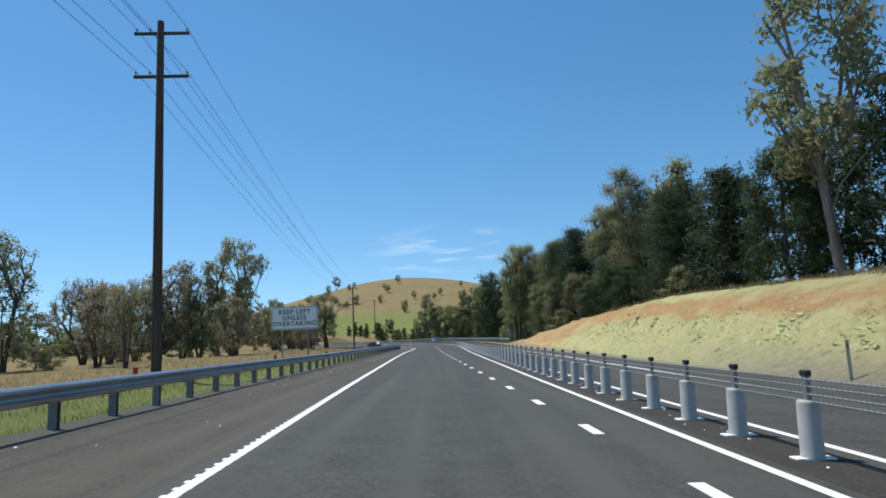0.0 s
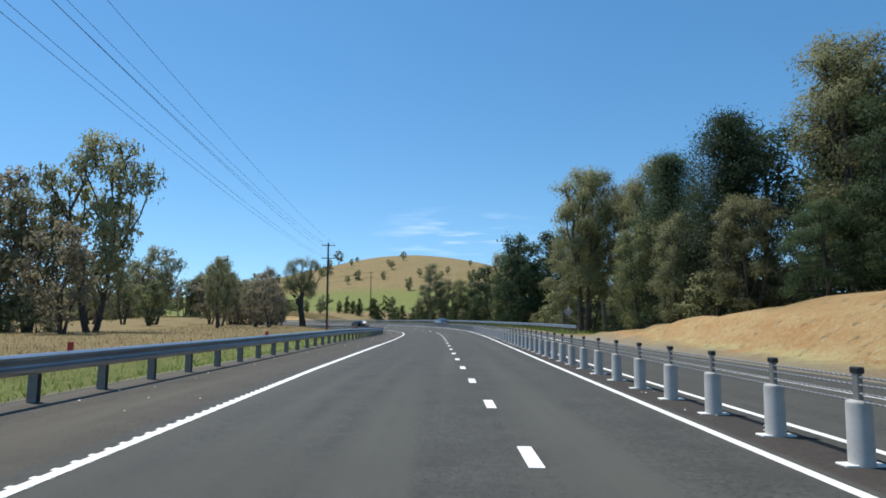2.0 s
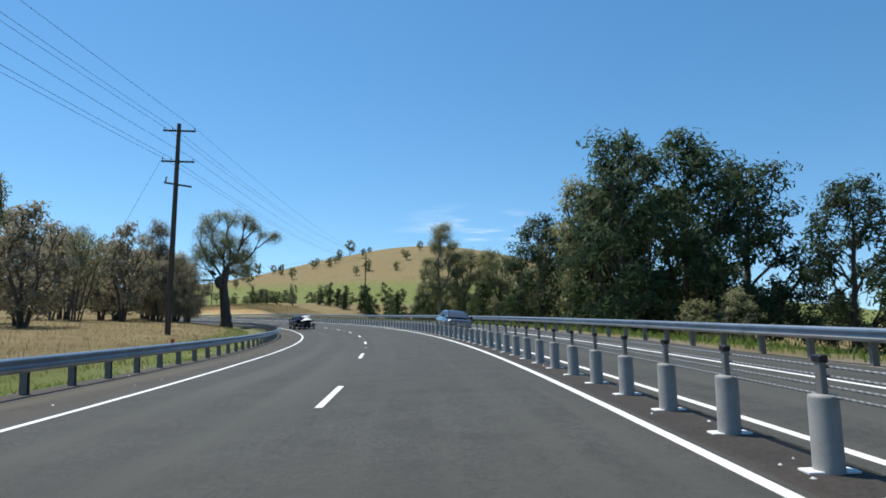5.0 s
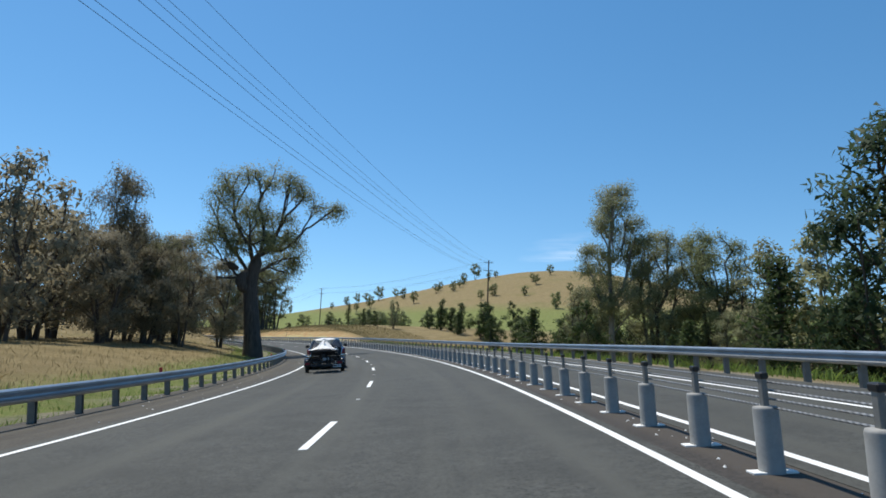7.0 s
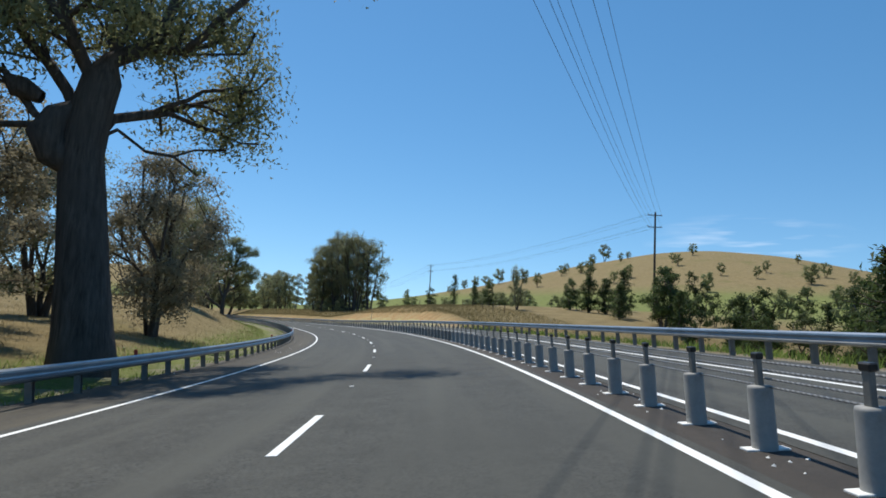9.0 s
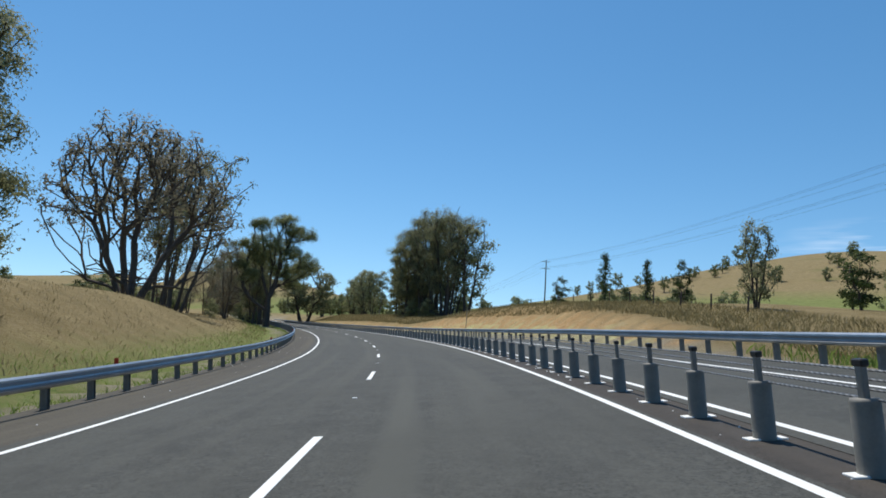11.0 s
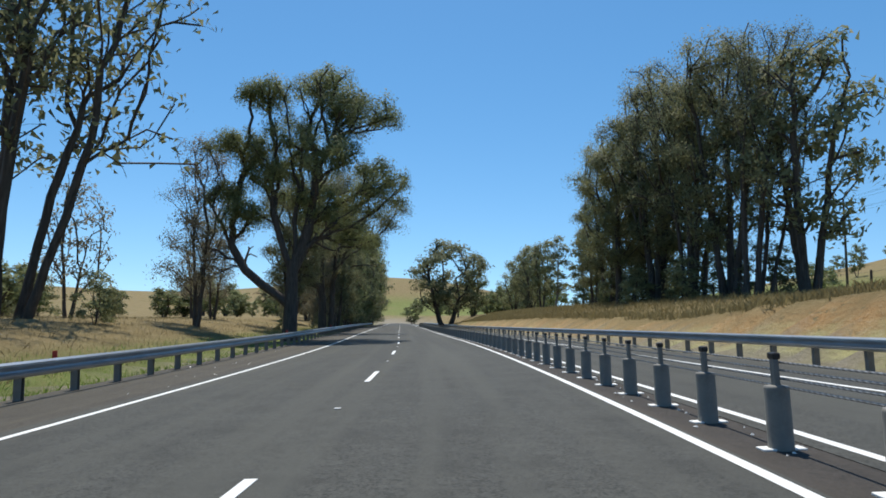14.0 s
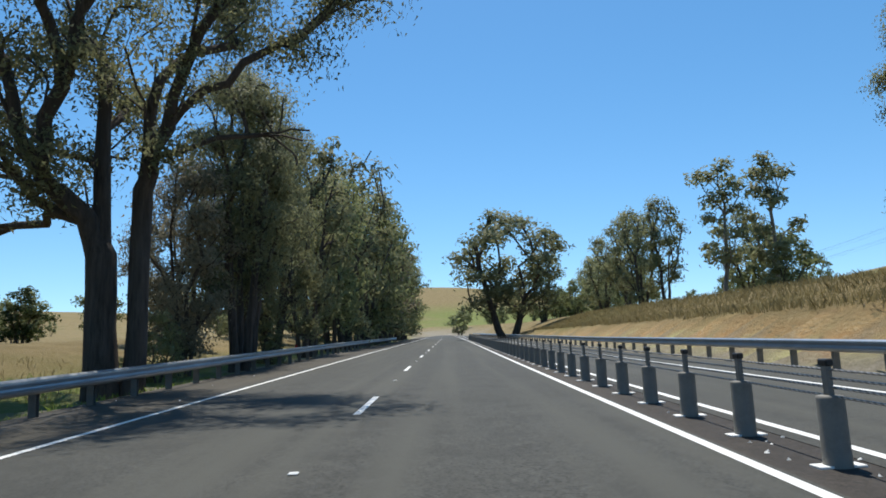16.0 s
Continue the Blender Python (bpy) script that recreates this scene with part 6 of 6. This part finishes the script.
TR = road_pose(211.0, -6.60, 0.0, 1.0)
jetski_trailer().matrix_basis = TR @ Matrix.Scale(1.05, 4)
jetski().matrix_basis = TR @ Matrix.Translation((0, 0.05, 0.53)) @ Matrix.Scale(1.06, 4)


# ---- power line ----
def power_pole(x, y, tall, turn, extra):
    z = land_z(x, y)
    p = tagged(new("power_pole"), "tall brown timber power pole with two crossarms", "power pole", "power poles")
    p.matrix_basis = pose(x, y, z, 0, 0, turn)
    part("pole_shaft", tube_mesh("pole_shaft", [(0.235, -0.6), (0.23, 0.0), (0.20, tall * 0.5), (0.155, tall - 0.05), (0.14, tall)], M["timber"], 14), None, p)
    levels = (tall - 0.55, tall - (3.1 if extra else 2.75))
    for zz in levels:
        arm = boxy("crossarm", p, M["timber"], (2.6, 0.11, 0.14), (0, 0.16, zz), 0.012)
        for xx in (-1.2, -0.55, 1.2):
            ins = part("insulator", tube_mesh("insulator", [(0.02, 0.0), (0.02, 0.08), (0.055, 0.09), (0.04, 0.13), (0.06, 0.14), (0.035, 0.2), (0.02, 0.22)], M["sign_back"], 10), None, arm)
            ins.location = (xx, 0, 0.07)
    if extra:
        arm = boxy("lower_arm", p, M["timber"], (2.2, 0.11, 0.14), (0.1, 0.16, tall - 5.0), 0.012, (0, 8, 0))
        part("switch", tube_mesh("switch", [(0.05, 0.0), (0.08, 0.1), (0.05, 0.2), (0.08, 0.3), (0.05, 0.5)], M["sign_back"], 10), None, arm).location = (-1.0, 0, 0.07)
        br = part("stay_wire", tube_mesh("stay_wire", [(0.012, 0), (0.012, 15.5)], M["cable"], 5), None, p)
        br.location, br.rotation_euler = (-7.0, -2.0, 0.0), (radians(8), radians(29), 0)
    return [(Vector((xx, 0.16, zz + 0.28))) for zz in levels for xx in (-1.2, -0.55, 1.2)], p.matrix_basis.copy()


POLES = [(-3.0, -118, 15.5, 4, False), (-13.3, 29.3, 17.2, 4, False), (-25.9, 177.0, 17.0, 7, True), (-39.0, 345.0, 18.4, 25, False), (-136.7, 453.1, 24.9 - land_z(-136.7, 453.1), 40, False), (-262.0, 590.0, 13.0, 44, False)]
ends = [power_pole(*p) for p in POLES]
line = tagged(new("power_line"), "thin dark power cables strung between timber poles", "power cables")
for k in range(6):
    v, f = [], []
    for (pa, ma), (pb, mb) in zip(ends, ends[1:]):
        a, b = ma @ pa[k], mb @ pb[k]
        d = (b - a).normalized()
        n1 = d.orthogonal().normalized()
        n2 = d.cross(n1)
        o = len(v)
        span = (b - a).length
        for i in range(25):
            t = i / 24
            p = a.lerp(b, t) - Vector((0, 0, 4 * (span / 150) ** 2 * 1.9 * t * (1 - t)))
            v += [p + (n1 * math.cos(q) + n2 * math.sin(q)) * 0.0145 for q in (0, 2.094, 4.189)]
        for i in range(24):
            for j in range(3):
                f.append((o + 3 * i + j, o + 3 * i + (j + 1) % 3, o + 3 * i + 3 + (j + 1) % 3, o + 3 * i + 3 + j))
    part("cable", raw_mesh("cable", v, f, M["cable"]), None, line)


# ---- signs ----
def text_mesh(body, size, mat, parent, x, z, y):
    cu = bpy.data.curves.new("words", "FONT")
    cu.body, cu.size, cu.align_x, cu.align_y, cu.extrude, cu.space_character, cu.offset = body, size, "CENTER", "CENTER", 0.002, 1.12, 0.006
    tmp = bpy.data.objects.new("words", cu)
    scene.collection.objects.link(tmp)
    me = bpy.data.meshes.new_from_object(tmp.evaluated_get(bpy.context.evaluated_depsgraph_get()))
    bpy.data.objects.remove(tmp)
    me.materials.clear()
    me.materials.append(mat)
    ob = part("lettering", me, None, parent)
    ob.location, ob.rotation_euler = (x, y, z), (radians(90), 0, 0)
    return ob


def keep_left_sign():
    x, y = -9.28, 38.8
    z = land_z(x, y)
    s = tagged(new("road_sign"), "white rectangular lane rule sign with black capitals on two posts", "road sign")
    s.matrix_basis = pose(x, y, z, 0, 0, 4)
    lo, hi, w = 2.55, 3.92, 2.75
    board = boxy("sign_board", s, M["sign_white"], (w, 0.02, hi - lo), (0, 0, (lo + hi) / 2), 0.004)
    for a, b, c, d in ((0, hi - 0.05, w - 0.06, 0.03), (0, lo + 0.05, w - 0.06, 0.03)):
        boxy("sign_border", s, M["sign_black"], (c, 0.008, d), (a, -0.012, b), 0.0)
    for xx in (-w / 2 + 0.045, w / 2 - 0.045):
        boxy("sign_border", s, M["sign_black"], (0.03, 0.008, hi - lo - 0.13), (xx, -0.012, (lo + hi) / 2), 0.0)
    for xx in (-0.75, 0.75):
        part("sign_post", tube_mesh("sign_post", [(0.038, -0.5), (0.038, hi - 0.1)], M["galv_post"], 10), None, s).location = (xx, 0.06, 0)
    for body, zz in (("KEEP LEFT", hi - 0.33), ("UNLESS", (lo + hi) / 2), ("OVERTAKING", lo + 0.34)):
        text_mesh(body, 0.38, M["sign_black"], s, 0, zz, -0.014)


keep_left_sign()


def diamond_sign(s, u):
    p = at(s, u)
    d = tagged(new("warning_sign"), "grey back of a diamond warning sign on a post", "road sign")
    d.matrix_basis = pose(p.x, p.y, land_z(p.x, p.y), 0, 0, math.degrees(heading(s)))
    boxy("sign_board", d, M["sign_back"], (0.75, 0.015, 0.75), (0, 0, 2.2), 0.003, (0, 45, 0))
    part("sign_post", tube_mesh("sign_post", [(0.03, -0.4), (0.03, 2.6)], M["galv_post"], 10), None, d).location = (0, -0.05, 0)


diamond_sign(118.0, 9.6)


def chevron_post(s, u):
    """A roadside guide post."""
    p = at(s, u)
    g = tagged(new("guide_post"), "slim white guide post with a dark band in grass", "guide post", "guide posts")
    g.matrix_basis = pose(p.x, p.y, land_z(p.x, p.y), 0, 0, math.degrees(heading(s)))
    boxy("post_blade", g, M["sign_back"], (0.1, 0.02, 1.4), (0, 0, 0.4), 0.005)
    boxy("reflector", g, M["red_refl"], (0.06, 0.008, 0.12), (0, -0.015, 0.95), 0.0)


def crest_fence():
    """An old wire fence along the top of the second cutting."""
    fence = tagged(new("wire_fence"), "old wire fence with grey timber posts along the crest", "fence")
    rng = random.Random(21)
    post = tube_mesh("fence_post", [(0.07, -0.5), (0.07, 0.0), (0.062, 1.15), (0.05, 1.2)], M["timber"], 8)
    tops = []
    for s in np.arange(318, 416, 4.2):
        p = at(s, 20.5)
        z = land_z(p.x, p.y)
        q = part("fence_post", post, None, fence)
        q.matrix_basis = pose(p.x, p.y, z, rng.uniform(-4, 4), rng.uniform(-5, 5), 0)
        tops.append(Vector((p.x, p.y, z)))
    for h in (0.4, 0.75, 1.08):
        v, f = [], []
        for i, p in enumerate(tops):
            v += [p + Vector((0, 0, h + 0.006)), p + Vector((0.006, 0, h - 0.004)), p + Vector((-0.006, 0, h - 0.004))]
            if i:
                f += [(3 * i - 3 + j, 3 * i - 3 + (j + 1) % 3, 3 * i + (j + 1) % 3, 3 * i + j) for j in range(3)]
        part("fence_wire", raw_mesh("fence_wire", v, f, M["cable"]), None, fence)


crest_fence()


def marker_pole(s, u):
    p = at(s, u)
    g = tagged(new("marker_pole"), "slim rusty steel pole standing before the cutting", "pole")
    g.matrix_basis = pose(p.x, p.y, land_z(p.x, p.y), 0, 1.0, 0)
    part("pole_shaft", tube_mesh("pole_shaft", [(0.035, -0.4), (0.035, 2.7), (0.02, 2.74)], M["galv_post"], 8), None, g)


marker_pole(351.5, 9.0)
chevron_post(17.0, 7.6)

deli = box_mesh("delineator", 0.10, 0.025, 0.0, 0.15, M["red_refl"], 0.004)
for s in list(np.arange(13.8, 140, 12.0)) + list(np.arange(150, 440, 24.0)):
    d = tagged(new("delineator", deli), "small red delineator on top of the guardrail", "delineator", "delineators")
    d.matrix_basis = road_pose(s, rail_l(s) - 0.10, 0.745)
marker = box_mesh("road_marker", 0.10, 0.10, 0.0, 0.018, M["marker"], 0.008)
for k in range(0, 26):
    s = lane_s(138.4 + 6.0 + 12.0 * k)
    if s > 150:
        m = part("road_marker", marker, None, road)
        m.matrix_basis = road_pose(s, float(lane_d(s)) + 0.02, 0.0)


# ---- grass ----
def grass(name, label, mat, count, s_rng, u_from, u_to, tall, seed, patch=0.0):
    rng = np.random.default_rng(seed)
    s, q = rng.uniform(*s_rng, count), rng.uniform(0, 1, count) ** 1.4
    u = u_from + (u_to - u_from) * q
    h, rx, ry = np.interp(s, SS, HH), np.interp(s, SS, RX), np.interp(s, SS, RY)
    x, y = rx + u * np.cos(h), ry + u * np.sin(h)
    keep = waves(x, y, 0.4, seed) > patch - rng.uniform(0, 0.8, count)
    x, y, s, u = x[keep], y[keep], s[keep], u[keep]
    z = land(x, y, (s, u))[0]
    n = len(x)
    a = rng.uniform(0, 2 * np.pi, n)
    hgt = tall * rng.uniform(0.45, 1.25, n)
    w = hgt * rng.uniform(0.02, 0.05, n) + 0.006
    lean = rng.normal(size=(n, 2)) * 0.42 * hgt[:, None]
    base = np.column_stack([x, y, z - 0.03])
    wd = np.column_stack([np.cos(a), np.sin(a), np.zeros(n)]) * w[:, None]
    tip = base + np.column_stack([lean, hgt])
    mid = base + np.column_stack([lean * 0.35, hgt * 0.6])
    v = np.stack([base - wd, base + wd, mid + wd * 0.7, tip, mid - wd * 0.7], 1).reshape(-1, 3)
    me = bpy.data.meshes.new(name)
    me.vertices.add(5 * n)
    me.vertices.foreach_set("co", v.ravel())
    me.loops.add(5 * n)
    me.loops.foreach_set("vertex_index", np.arange(5 * n))
    me.polygons.add(n)
    me.polygons.foreach_set("loop_start", np.arange(0, 5 * n, 5))
    me.polygons.foreach_set("loop_total", np.full(n, 5))
    me.update(calc_edges=True)
    me.materials.append(mat)
    tagged(new(name, me), label, "grass", kind="stuff")


grass("verge_grass", "short green grass along the guardrail", M["grass_green"], 42000, (-10, 430), -11.0, -16.0, 0.20, 1)
grass("dry_grass", "tall dry yellow grass in the paddock", M["grass_dry"], 56000, (-5, 430), -13.5, -46.0, 0.24, 2)
grass("bank_grass", "brown dry grass on top of the cutting", M["grass_bank"], 36000, (376, 505), 10.2, 24.0, 0.40, 3, -2.0)
grass("bank_grass", "brown dry grass behind the crest of the cutting", M["grass_bank"], 30000, (292, 380), 10.9, 24.0, 0.34, 6, -2.0)
grass("far_verge_grass", "dry and green grass behind the far guardrail", M["grass_green"], 18000, (112, 300), 7.8, 15.0, 0.35, 4)
grass("crest_grass", "dry grass along the crest of the cutting", M["grass_bank"], 14000, (0, 110), 13.0, 24.0, 0.28, 5)


def debris():
    """Loose pale stones and chips along the median and the shoulder."""
    rng = random.Random(12)
    v, f = [], []
    for k in range(900):
        s = rng.uniform(0, 430)
        u = rng.uniform(0.3, 0.98) if k % 3 else rng.uniform(float(rail_l(s)) - 0.3, float(lane_l(s)) - 0.3)
        p, r, a = at(s, u, 0.0), rng.uniform(0.008, 0.03), rng.uniform(0, 6.28)
        o = len(v)
        for i in range(5):
            t = a + i * 1.2566
            v.append(p + Vector((math.cos(t) * r * rng.uniform(0.7, 1.3), math.sin(t) * r * rng.uniform(0.7, 1.3), -0.004)))
        v.append(p + Vector((rng.gauss(0, 0.2) * r, rng.gauss(0, 0.2) * r, r * rng.uniform(0.5, 0.9))))
        f += [(o + i, o + (i + 1) % 5, o + 5) for i in range(5)]
    tagged(new("road_stones", raw_mesh("road_stones", v, f, M["marker"])), "scattered pale stones along the road edge", "stones", kind="stuff")


debris()


def cutting_rocks():
    """Broken ledges of pale rock that stand out of the first cutting, in slanting seams."""
    rng = random.Random(31)
    v, f = [], []
    for seam in range(150):
        s0, rise, n = rng.uniform(2, 56), rng.uniform(0.08, 0.38), rng.randint(2, 7)
        for k in range(n):
            s = s0 + 0.34 * k + rng.uniform(-0.1, 0.1)
            cut = float(np.interp(s, *zip(*CUT)))
            if cut < 0.8:
                continue
            u = 7.5 + (0.6 + 1.5 * cut) * (rise + 0.05 * k + rng.uniform(-0.02, 0.02))
            p = at(s, u)
            p.z = land_z(p.x, p.y)
            h = heading(s) + rng.uniform(-0.3, 0.3)
            along, out = Vector((-math.sin(h), math.cos(h), rng.uniform(0.15, 0.5))), Vector((math.cos(h), math.sin(h), 0.55))
            face = Vector((-(0.55 + rng.uniform(-0.5, 0.4)) * math.cos(h), -0.55 * math.sin(h), 1.0)).normalized()
            a, b, c = rng.uniform(0.09, 0.30), rng.uniform(0.04, 0.12), rng.uniform(0.015, 0.07)
            o = len(v)
            for i in range(6):                       # a slanted six-sided block, its top smaller and tipped
                t = math.pi * i / 3 + rng.uniform(-0.3, 0.3)
                v.append(p + along * a * math.cos(t) + out * b * math.sin(t) - face * 0.16)
            for i in range(6):
                t = math.pi * i / 3 + rng.uniform(-0.25, 0.25)
                v.append(p + along * a * 0.8 * math.cos(t) + out * b * 0.75 * math.sin(t) + face * c * rng.uniform(0.3, 1.1))
            f += [(o + i, o + (i + 1) % 6, o + 6 + (i + 1) % 6, o + 6 + i) for i in range(6)] + [tuple(o + 6 + i for i in range(6))]
    tagged(new("rock_ledges", raw_mesh("rock_ledges", v, f, M["cut_rock"])), "broken pale rock ledges in the face of the cutting", "rocks", kind="stuff")


cutting_rocks()
